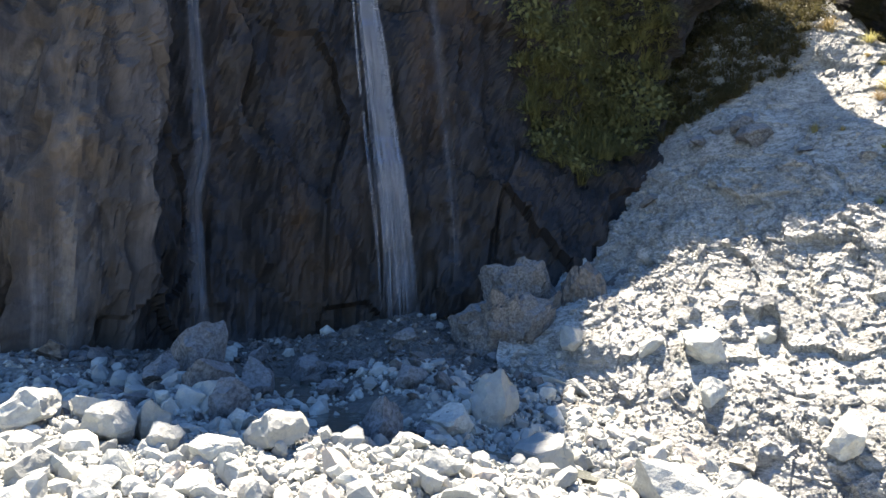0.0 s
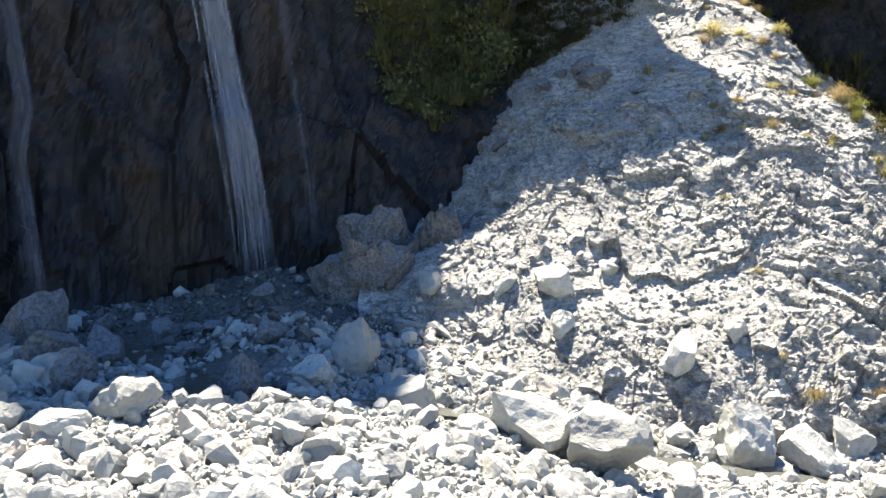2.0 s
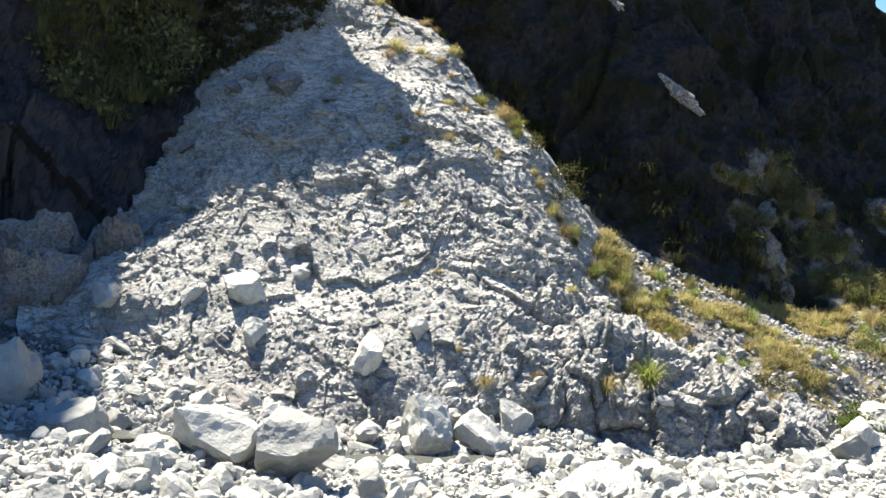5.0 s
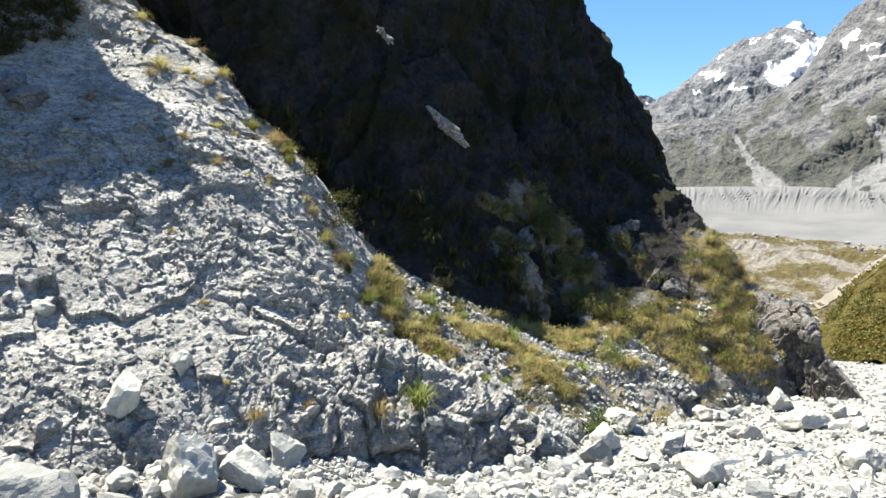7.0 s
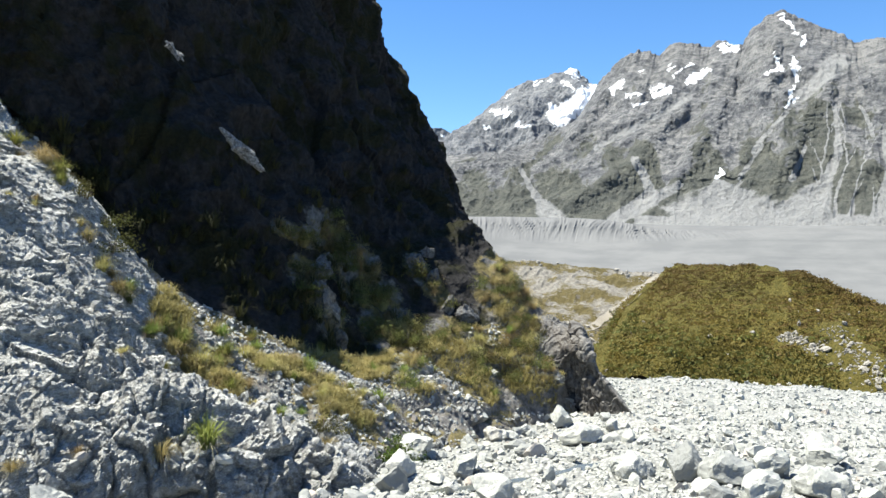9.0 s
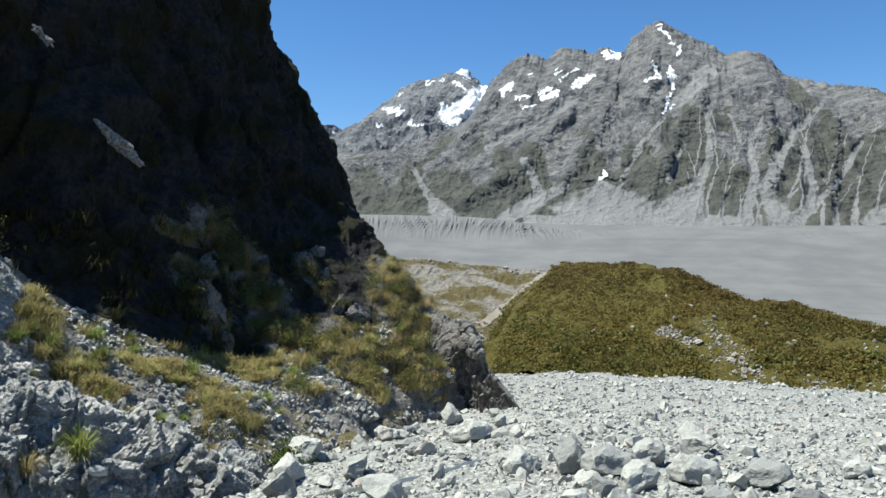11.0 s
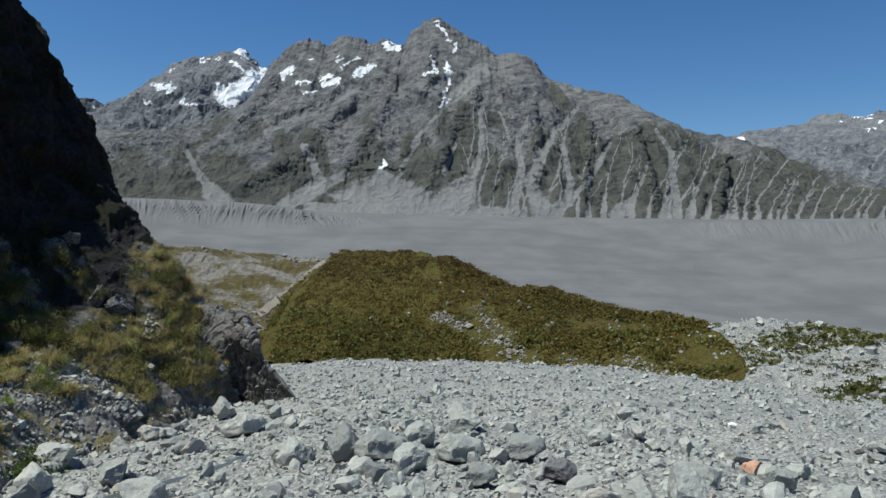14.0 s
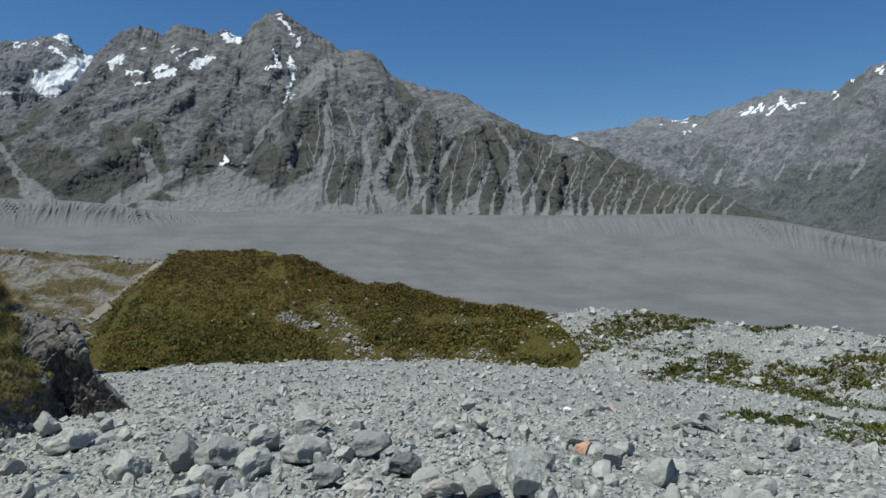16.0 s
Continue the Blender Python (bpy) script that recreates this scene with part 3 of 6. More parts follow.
# ---- the cliff of the waterfall ----
CLIFF_LINES = []
CLIFF_LINES.append([(-46, 13, -0.19), (-40, 12, -0.17), (-33, 11.6, -0.24), (-30.3, 11.2, -0.59), (-26.4, 11.4, -0.63), (-24, 12.3, -0.66), (-14, 12.8, -0.62), (-6, 13.2, -0.3), (-1.5, 13, 0.04), (3, 12.7, 0.07), (8, 13, 0.04), (13, 14.2, 0.19)])
CLIFF_LINES.append([(-46, 13.4, 2.12), (-40, 12.2, 2.03), (-33, 11.8, 2.01), (-29.5, 11.3, 1.77), (-26, 11.4, 1.78), (-23.8, 12.6, 1.84), (-14, 13.2, 1.87), (-6, 13.5, 2.12), (-1, 13.6, 2.13), (3.5, 13.8, 2.14), (8, 14.6, 2.46), (13, 15.6, 2.82)])
CLIFF_LINES.append([(-46, 13.8, 4.37), (-40, 12.6, 4.09), (-34, 12.2, 4), (-29.5, 11.7, 3.67), (-26.2, 11.9, 3.71), (-23.8, 13, 3.94), (-14, 13.6, 4.07), (-7, 13.8, 4.11), (-2, 14, 4.16), (3.5, 14.8, 4.6), (8, 16, 5.02), (13.5, 17.2, 5.47)])
CLIFF_LINES.append([(-46, 14.2, 5.39), (-40, 13.2, 5.22), (-34, 13, 5.4), (-29.5, 12.4, 5.69), (-26.4, 12.5, 6.23), (-23.6, 13.4, 7.43), (-14, 14, 8.31), (-7, 14.2, 8.42), (-2, 14.6, 7.99), (4, 15.6, 7.48), (11, 16.6, 7.7), (21.5, 16.7, 8.3)])
CLIFF_LINES.append([(-46, 15.5, 5.92), (-40, 15, 6.2), (-34, 15, 6.49), (-28, 14.6, 11), (-24, 14.4, 13.2), (-20, 14.8, 16.3), (-14, 15.2, 19.2), (-8.5, 15.4, 19.4), (-2.5, 15.8, 13.2), (5.5, 16.4, 10.3), (13, 16.4, 11.3), (19.1, 16.5, 11.8)])
CLIFF_LINES.append([(-46, 17, 5.74), (-40, 16.8, 6), (-34, 16.6, 5.94), (-28, 16.6, 10.5), (-24, 16.8, 12.8), (-20, 17, 16), (-14, 17.2, 18.8), (-9, 17.4, 18.6), (-2, 17.8, 12), (6, 18, 9.2), (13, 17.6, 11), (19, 17.6, 11.6)])
CLIFF_LINES.append([(-46, 22, 1.18), (-40, 22, 1.18), (-34, 22, 1.18), (-28, 22, 1.18), (-24, 22, 1.18), (-20, 22, 1.18), (-14, 22, 1.18), (-7, 22, 1.18), (0, 22, 1.18), (7, 22, 1.95), (13, 22, 3.1), (17.5, 21, 4.51)])


def cliff_relief(p, u, v):
    f1, f2, val = cells(p * (0.55, 0.55, 0.35), 23)
    d = 0.35 * (val - 0.5) + 0.25 * ridged(p * (0.9, 0.9, 0.28), 4, 61)
    return d + 0.10 * fbm(p * (3, 3, 1.6), 4, 67)


g_cliff = sheet(CLIFF_LINES, 320, 200)
corner = int(np.argmax(np.degrees(np.arctan2(g_cliff[46, :, 0] - CENTRE[0], g_cliff[46, :, 1] - CENTRE[1])) > -24.9))
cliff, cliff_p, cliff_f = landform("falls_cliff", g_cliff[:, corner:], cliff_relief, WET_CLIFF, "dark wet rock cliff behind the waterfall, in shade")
cliff["category"] = "cliff"
buttress, _, _ = landform("rock_buttress", g_cliff[:, :corner + 1], lambda p, u, v: cliff_relief(p, u, v) * np.clip((1 - u) * 30, 0, 1) * 1.4 + cliff_relief(p, u, v) * np.clip(1 - (1 - u) * 30, 0, 1), BUTTRESS, "tall brown-grey rock buttress beside the falls")
buttress["category"] = "cliff"

# ---- tussock bank and dark bluff ----
BANK_LINES = []
BANK_LINES.append([(44, 13.4, -2.3), (48.5, 11.6, -2.3), (54, 10.6, -2.5), (58, 11.2, -2.45), (62.4, 12.6, -2.5), (67, 14.4, -2.75), (71, 16.2, -2.95), (74.4, 17.6, -3.1), (76, 19, -3.4)])
BANK_LINES.append([(39.7, 13.6, 0.14), (45, 12, -0.92), (51, 11.2, -1.38), (56, 11.8, -1.82), (61.1, 13.2, -2.08), (65.8, 15, -2.11), (69.6, 16.7, -2.46), (73.4, 17.9, -2.69), (74.6, 20, -3.2)])
BANK_LINES.append([(38.7, 14.2, 1.13), (43.8, 13.1, -0.03), (49.3, 12.6, -0.8), (55.1, 13, -1.35), (60.2, 14.4, -1.59), (64.9, 15.9, -1.65), (68.7, 17.2, -1.87), (72.3, 18.3, -1.76), (73.8, 21, -2.66)])
BANK_LINES.append([(37.8, 15.6, 2.39), (41.8, 14.8, 0.89), (47.2, 14.5, -0.01), (52.3, 14.8, -0.66), (57.5, 15.9, -1.01), (62.7, 17.1, -0.89), (66.6, 18.4, -0.7), (70.6, 19.4, -0.57), (72.9, 22, -2.03)])
BANK_LINES.append([(35.7, 16.2, 3.07), (40.7, 15.6, 1.77), (46.4, 15.4, 0.95), (51.2, 15.8, 0.24), (55.8, 17, 0.03), (60.9, 18.6, 0.33), (65.5, 19.8, 0.5), (68.9, 20.6, 0.39), (71.2, 23.5, -1.56)])
BANK_LINES.append([(33.7, 16.6, 3.73), (38.9, 16, 2.88), (45.2, 15.9, 2.14), (50.4, 16.6, 1.6), (54.9, 18.3, 1.51), (59.6, 19.9, 1.67), (64.1, 21.2, 1.57), (67.5, 22.1, 0.89), (69.9, 25, -0.99)])
BANK_LINES.append([(30.6, 17.6, 4.58), (35.7, 16.5, 4.21), (43.3, 16.5, 4.04), (49.1, 17.8, 3.97), (53.6, 19.7, 4.18), (57.4, 21.3, 4.46), (60.9, 23.2, 4.06), (63.8, 24.4, 2.83), (66.9, 27.5, 0.44)])
BANK_LINES.append([(25.5, 20.5, 7.4), (33.1, 17, 5.88), (40.6, 17, 6.21), (46.7, 18.8, 6.96), (51.5, 21, 7.62), (55.3, 22.8, 7.75), (58.3, 24.4, 6.6), (61.3, 25.6, 5.84), (64.7, 29, 2.37)])
BANK_LINES.append([(22.5, 23.5, 10.4), (31.1, 18.3, 8.25), (37.7, 18.3, 8.84), (44.7, 19.9, 9.8), (49.7, 22, 10.64), (53.2, 23.9, 10.7), (56.6, 25.2, 9.98), (58.3, 26.6, 8.17), (62.8, 30.5, 3.82)])
BANK_LINES.append([(22, 30, 1.18), (33, 29, 1.18), (42, 29, 1.18), (48, 29, 1.18), (52, 30, 1.18), (56, 31, 1.18), (59, 32, 1.18), (62, 34, 0.1), (66, 36, -1.13)])


def bank_relief(p, u, v):
    f1, f2, val = cells(p * (0.6, 0.6, 0.4), 43)
    up = np.clip((v - 0.34) * 6, 0, 1)
    calm = 1 - 0.65 * np.clip((u - 0.40) * 6, 0, 1) * np.clip((0.62 - v) * 8, 0, 1)
    d = up * calm * (0.36 * (val - 0.5) + 0.26 * ridged(p * (0.7, 0.7, 0.35), 4, 81) + 0.10 * ridged(p * (2.2, 2.2, 1.1), 3, 83)) + 0.07 * fbm(p * 2.4, 4, 87)
    c, gap = facets(p * (1.1, 1.1, 1.5), 95, 1.3)
    outcrop = np.clip(fbm(p * 0.5, 2, 97) * 2 + 0.1, 0, 1) * np.clip((0.15 - v) * 12, 0.15, 1)
    return d + (1 - up) * (0.10 * fbm(p * 0.9, 3, 93) + outcrop * (0.26 * c - 0.10 * np.exp(-gap / 0.06)))


g_bank = sheet(BANK_LINES, 360, 290)
cut = int(290 * 0.3333)
bank, bank_p, bank_f = landform("tussock_bank", g_bank[:cut + 1], lambda p, u, v: bank_relief(p, u, v * 0.3333), RAMP, "grassy bank of golden tussock and stones below the bluff")
bank["category"] = "bank"
bluff, bluff_p, bluff_f = landform("rock_bluff", g_bank[cut:], lambda p, u, v: bank_relief(p, u, 0.3333 + v * 0.6667), SHADED_SLOPE, "steep shaded rock bluff with scrub and tussock")
bluff["category"] = "cliff"

# ---- the scrub hill and the paler moraine behind it ----
HILL_LINES = []
HILL_LINES.append([(73.4, 40, -5.16), (76, 37, -4.81), (82.3, 33, -4.4), (88, 32, -4.4), (96.5, 28.5, -4.36), (105, 26.5, -3.88), (113.7, 23.5, -3.77), (121.7, 21.5, -3.39), (131, 18.5, -2.96), (142, 16, -2.81)])
HILL_LINES.append([(74.2, 42, -4.87), (76.6, 41, -3.56), (82.3, 38, -2.81), (88, 37, -2.84), (96.5, 33.5, -3.17), (105, 31, -3.4), (113.7, 27, -3.19), (121.7, 24.5, -2.96), (131, 21.5, -2.69), (142, 19, -2.69)])
HILL_LINES.append([(75, 44, -4.85), (77.6, 46, -2.36), (81, 46, -0.99), (88, 43.5, -0.87), (95, 40, -2.11), (101, 37.5, -2.7), (108, 33.5, -2.81), (116, 30, -2.5), (126, 25.5, -2.36), (142, 22, -2.3)])
HILL_LINES.append([(75.6, 47, -4.92), (78, 51, -1.85), (80.5, 52, -0.36), (87.6, 48.5, -0.3), (93, 45, -1.49), (101, 41, -2.33), (106, 37.5, -2.7), (115, 33, -2.4), (125, 28.5, -2.32), (142, 25, -2.33)])
HILL_LINES.append([(75, 64, -6.68), (77, 68, -5.97), (79.5, 66, -4.59), (88, 62, -4.24), (93, 58, -4.92), (101, 52, -6.13), (106, 48, -6.42), (115, 43, -6.4), (125, 38, -6.9), (142, 34, -7.3)])


def hill_relief(p, u, v):
    return 0.28 * fbm(p * 0.35, 4, 101) + 0.10 * ridged(p * 1.4, 3, 103)


g_hill = sheet(HILL_LINES, 420, 130)
turn_at = int(np.argmax(np.degrees(np.arctan2(g_hill[60, :, 0] - CENTRE[0], g_hill[60, :, 1] - CENTRE[1])) > 109.5))
hill, hill_p, hill_f = landform("scrub_hill", g_hill[:, :turn_at + 1], hill_relief, HILL, "olive and brown scrub covered moraine hill")
hill["category"] = "hill"
stony, stony_p, stony_f = landform("stony_bank", g_hill[:, turn_at:], hill_relief, GRAVEL, "low bank of pale rubble with patches of scrub")
stony["category"] = "bank"

RUBBLE_LINES = []
RUBBLE_LINES.append([(56, 42, -4.72), (66, 46, -4.96), (72, 47, -5.76), (76, 48, -6.08), (82, 50, -5.85)])
RUBBLE_LINES.append([(56, 52, -2.82), (66, 56, -3.33), (71, 58, -4.1), (76, 60, -4.28), (82, 62, -4.24)])
RUBBLE_LINES.append([(56, 62, -1.64), (66, 66, -2.05), (71, 68, -2.26), (76, 70, -2.12), (82, 72, -2.34)])
RUBBLE_LINES.append([(56, 74, -0.63), (66, 76, -0.41), (71, 78, -0.18), (74, 79, -0.61), (82, 82, -1.54)])
RUBBLE_LINES.append([(56, 95, -5.46), (66, 98, -5.67), (71, 98, -5.67), (76, 98, -5.67), (82, 98, -5.67)])
old_moraine, old_p, old_f = landform("old_moraine", sheet(RUBBLE_LINES, 200, 80),
                                     lambda p, u, v: 0.35 * fbm(p * 0.22, 4, 111) + 0.12 * ridged(p * 1.0, 3, 113), OLD_MORAINE, "pale rubble moraine with grass and a worn track")
old_moraine["category"] = "moraine"

# ---- across the valley ----
WALL_LINES = []
WALL_LINES.append([(56, 900, -45.99), (69, 900, -57.02), (84, 900, -60.18), (92, 900, -68.07), (109.5, 900, -85.48), (123, 900, -101.36), (131, 900, -110.92), (145, 900, -110.92)])
WALL_LINES.append([(56, 1350, 17.67), (69, 1350, 15.32), (75, 1350, 12.96), (84, 1340, 15.21), (92, 1330, 15.11), (109.5, 1320, -5.73), (123, 1320, -17.25), (131, 1320, -58.76), (145, 1300, -89.72)])
WALL_LINES.append([(56, 1480, 63.21), (69, 1470, 65.36), (76, 1450, 56.88), (80, 1460, 39.41), (84, 1460, 36.86), (92, 1450, 34.09), (109.5, 1430, 31.13), (123, 1420, 25.97), (131, 1400, -13.48), (145, 1400, -72.19)])
WALL_LINES.append([(56, 1640, 69.92), (69, 1620, 69.08), (76, 1580, 59.12), (84, 1560, 50.2), (92, 1540, 46.89), (109.5, 1510, 40.72), (123, 1500, 32.6), (131, 1560, -20.6), (145, 1560, -80.58)])


def wall_gullies(p, u, v):
    return 2.2 * steepness(u, v) * ridged(np.stack([u * 260 + 3 * fbm(np.stack([u * 30, v, v], 1), 2, 5), v * 1.5, u * 0], 1), 3, 121, 0.6)


def steepness(u, v):
    """Where the wall is gullied: between its foot and crest, most at the ends of the view."""
    return np.clip(1 - np.abs(v - 0.55) / 0.2, 0, 1) ** 0.7 * np.interp(u, (0, 0.26, 0.34, 0.55, 0.62, 0.9, 1), (0.9, 1.0, 0.25, 0.15, 0.6, 0.7, 0.3))


moraine_wall, mw_p, mw_f = landform("moraine_wall", sheet(WALL_LINES, 640, 60), wall_gullies, MORAINE, "grey gullied moraine wall along the far side of the valley")
moraine_wall["category"] = "moraine"
mu, mv = (a.ravel() for a in np.meshgrid(np.linspace(0, 1, 640), np.linspace(0, 1, 60)))
put_mask(moraine_wall, "steep", steepness(mu, mv) * 0.8)


def mountain_relief(across, depth, seed, crest=0.75):
    """Ribs and gullies that run downhill, with the rock broken between them; the crest keeps its line."""
    def relief(p, u, v):
        wander = 0.02 * fbm(np.stack([u * 12, v * 3, u * 0], 1), 3, seed + 50)
        q = np.stack([(u + wander + 0.05 * v * vnoise(np.stack([u * 5, v * 0, v * 0], 1), seed)) * across, v * 2.2, u * 0], 1)
        calm = np.clip(np.abs(v - crest) * 6, 0.05, 1.0) * np.clip(v * 5, 0, 1)
        lean = p * (1.0, 1.0, 0.55) + np.stack([p[:, 2] * 0.35, p[:, 2] * 0.9, p[:, 2] * 0], 1)
        d = 0.28 * depth * ridged(q, 3, seed, 0.55) * calm
        d += depth * 1.1 * (ridged(lean / 560.0, 4, seed + 3, 0.42) + 0.4 * vnoise(lean / 900.0, seed + 5)) * calm
        d += depth * 0.55 * ridged(p / 150.0, 5, seed + 9, 0.60) * np.clip(calm, 0.14, 1)
        d += depth * 0.22 * ridged(p / 60.0, 3, seed + 19, 0.6) * (1 - np.clip(np.abs(v - crest) * 8, 0, 1))
        return d * np.clip((1 - u) * 7, 0, 1)
    return relief


def reach_of(bearing, rise, runs):
    """1 on the middle of the nearest of the runs (bearing, elevation, half width at both ends, in degrees), 0 at its edge."""
    hold = np.full(len(bearing), -3.0)
    for b0, e0, w0, b1, e1, w1 in runs:
        db, de = b1 - b0, e1 - e0
        s = np.clip(((bearing - b0) * db + (rise - e0) * de) / max(db * db + de * de, 1e-6), 0, 1)
        hold = np.maximum(hold, 1.0 - np.hypot(bearing - b0 - s * db, rise - e0 - s * de) / (w0 + s * (w1 - w0)))
    return hold


def sight(p):
    """Bearing and elevation of points from the stand, in degrees."""
    x, y = p[:, 0] - CENTRE[0], p[:, 1] - CENTRE[1]
    return np.degrees(np.arctan2(x, y)), np.degrees(np.arctan2(p[:, 2] - 1.18, np.hypot(x, y)))


def mountain_body(name, lines, nu, nv, relief, material, label, crest, snow, scrub_line, chutes=(), ribs=()):
    """A mountain with the masks of its surface: scree in the chutes, scrub between them, snow."""
    g = sheet(lines, nu, nv, True)
    jag = np.exp(-((np.linspace(0, 1, nv)[:, None] - crest) / 0.07) ** 2)
    at = np.linspace(0, nu / 18.0, nu)
    teeth = ridged(np.stack([at, at * 0, at * 0 + 0.3], 1), 4, 61, 0.6)
    g[:, :, 2] += jag * 5.0 * teeth[None, :] * np.linalg.norm(g[:, :, :2], axis=2) / 2400
    u, v = (a.ravel() for a in np.meshgrid(np.linspace(0, 1, nu), np.linspace(0, 1, nv)))
    g = g + (grid_normals(g).reshape(-1, 3) * relief(g.reshape(-1, 3), u, v)[:, None]).reshape(g.shape)

    def gullies(p, u, v):
        b, e = sight(p)
        b = b + 0.25 * fbm(p / 90.0, 3, 77, 0.6)
        wide_chutes = [(b0, e0, w0 * 1.6 + 0.12, b1, e1, w1 * 1.6 + 0.12) for b0, e0, w0, b1, e1, w1 in chutes if max(w0, w1) > 0.16]
        return 16.0 * np.clip(reach_of(b, e, ribs), 0, 1) - 5.0 * np.clip(reach_of(b, e, wide_chutes), 0, 0.8)

    ob, p, f = landform(name, g, gullies, material, label)
    ob["category"] = "mountain"
    bearing, rise = sight(p)
    near_b = bearing + 0.07 * fbm(p / 30.0, 4, 71, 0.65) + 0.22 * fbm(p / 210.0, 2, 75)
    near_e = rise + 0.10 * fbm(p / 30.0, 4, 83, 0.65)
    put_mask(ob, "scree", np.clip(reach_of(near_b, near_e, chutes), -1.5, 1) + 0.15 * fbm(p / 55.0, 4, 43, 0.65))
    low = np.interp(bearing, scrub_line[0], scrub_line[1])
    patches = fbm(np.stack([u * nu / 40.0, v * 6, u * 0], 1), 5, 29, 0.6)
    put_mask(ob, "scrub", np.clip((low + 0.20 * patches - v) * 5, -1.2, 1.2))
    snow_b = bearing + 0.20 * fbm(p / 30.0, 4, 171, 0.7)
    snow_e = rise + 0.20 * fbm(p / 30.0, 4, 183, 0.7)
    put_mask(ob, "snow", np.clip(reach_of(snow_b, snow_e, [(b0, e0, w, b1, e1, w) for b0, e0, b1, e1, w in snow]), -2, 1))
    return ob


MOUNTAIN_LINES = []
MOUNTAIN_LINES.append([(60, 1800, 64.04), (69, 1700, 60.55), (76, 1660, 53.35), (84, 1600, 40.28), (92, 1560, 36.58), (102, 1540, 33.44), (112, 1520, 30.37), (119, 1510, 30.17), (125, 1500, 24.74)])
MOUNTAIN_LINES.append([(60, 2000, 120), (69, 1900, 127.38), (76, 1860, 137.77), (84, 1840, 136.3), (92, 1760, 130.43), (102, 1720, 115.42), (112, 1660, 88.18), (119, 1600, 62.65), (125, 1540, 30.75)])
MOUNTAIN_LINES.append([(60, 2300, 226.7), (69, 2240, 244.52), (76, 2180, 307.56), (84, 2140, 347.78), (90, 2060, 342.21), (100, 1960, 248.79), (110, 1820, 166.81), (118, 1700, 96.22), (124, 1580, 37.04)])
MOUNTAIN_LINES.append([(60, 2500, 290.44), (69.2, 2450, 336.79), (72.2, 2500, 397.14), (74.2, 2500, 442), (75.1, 2495, 522.1), (76.4, 2493, 593.8), (77.9, 2490, 642.7), (78.8, 2489, 644.7), (79.8, 2487, 628.8), (80.5, 2486, 658), (81.9, 2484, 657.2), (82.9, 2482, 633.4), (84.1, 2479, 647.2), (85.3, 2458, 623.8), (86.2, 2443, 668.8), (87.6, 2417, 704.6), (89, 2394, 672.8), (90.4, 2367, 629.5), (91.5, 2348, 594.8), (92.3, 2333, 566), (94, 2296, 560.6), (95.2, 2270, 531.3), (95.8, 2257, 496.4), (97.9, 2211, 445.4), (100.1, 2163, 411.4), (101.8, 2124, 392.4), (103.5, 2082, 344.7), (107, 2003, 272.3), (109.5, 1959, 252.7), (112, 1904, 212.3), (114.5, 1850, 167.4), (117.7, 1772, 128), (119.7, 1722, 98.2), (121.6, 1672, 70.4), (123.5, 1624, 36.8)])
MOUNTAIN_LINES.append([(60, 3100, 109.43), (69, 3100, 163.64), (76, 3100, 436.86), (84, 3100, 492.17), (92, 3000, 422.8), (102, 2800, 246.15), (112, 2500, 132.2), (119, 2300, 81.5), (126, 2000, 1.18)])
# old snow: from (bearing, elevation) to (bearing, elevation), half width, all in degrees
MOUNTAIN_SNOW = ((76.3, 11.9, 76.9, 12.4, 0.23), (77.4, 11.3, 78.1, 11.6, 0.13), (78.3, 13.1, 78.6, 13.2, 0.13), (77.8, 10.8, 78.8, 10.9, 0.10), (79.0, 11.7, 79.8, 12.2, 0.13), (79.3, 11.3, 80.3, 11.8, 0.20), (80.2, 13.3, 80.7, 13.4, 0.10), (80.7, 12.6, 81.9, 13.4, 0.11), (81.7, 12.2, 83.0, 12.9, 0.23), (83.8, 14.6, 85.0, 14.2, 0.26), (88.0, 16.0, 88.4, 15.3, 0.15), (88.4, 15.3, 88.9, 14.7, 0.08), (89.1, 14.0, 89.4, 14.5, 0.16), (87.5, 13.5, 88.0, 12.4, 0.11), (87.1, 12.5, 87.9, 12.4, 0.11), (88.6, 13.1, 88.9, 11.8, 0.15), (88.7, 11.4, 88.6, 10.7, 0.11), (88.2, 10.0, 88.9, 10.5, 0.13), (83.6, 5.3, 83.9, 5.7, 0.13))
PEAK_SNOW = ((72.3, 10.1, 75.1, 11.9, 0.8), (72.0, 10.4, 74.9, 10.8, 0.55), (75.0, 12.2, 75.5, 11.8, 0.23), (71.6, 11.1, 72.0, 10.3, 0.16), (73.1, 13.5, 73.8, 13.1, 0.23), (72.7, 12.6, 73.4, 12.1, 0.13), (70.1, 12.6, 71.8, 12.9, 0.07), (67.3, 10.5, 68.4, 10.6, 0.23), (66.6, 9.5, 67.1, 9.4, 0.16), (69.0, 9.7, 70.0, 9.5, 0.11), (68.2, 11.7, 68.7, 12.0, 0.08), (68.3, 10.0, 68.7, 10.4, 0.10))
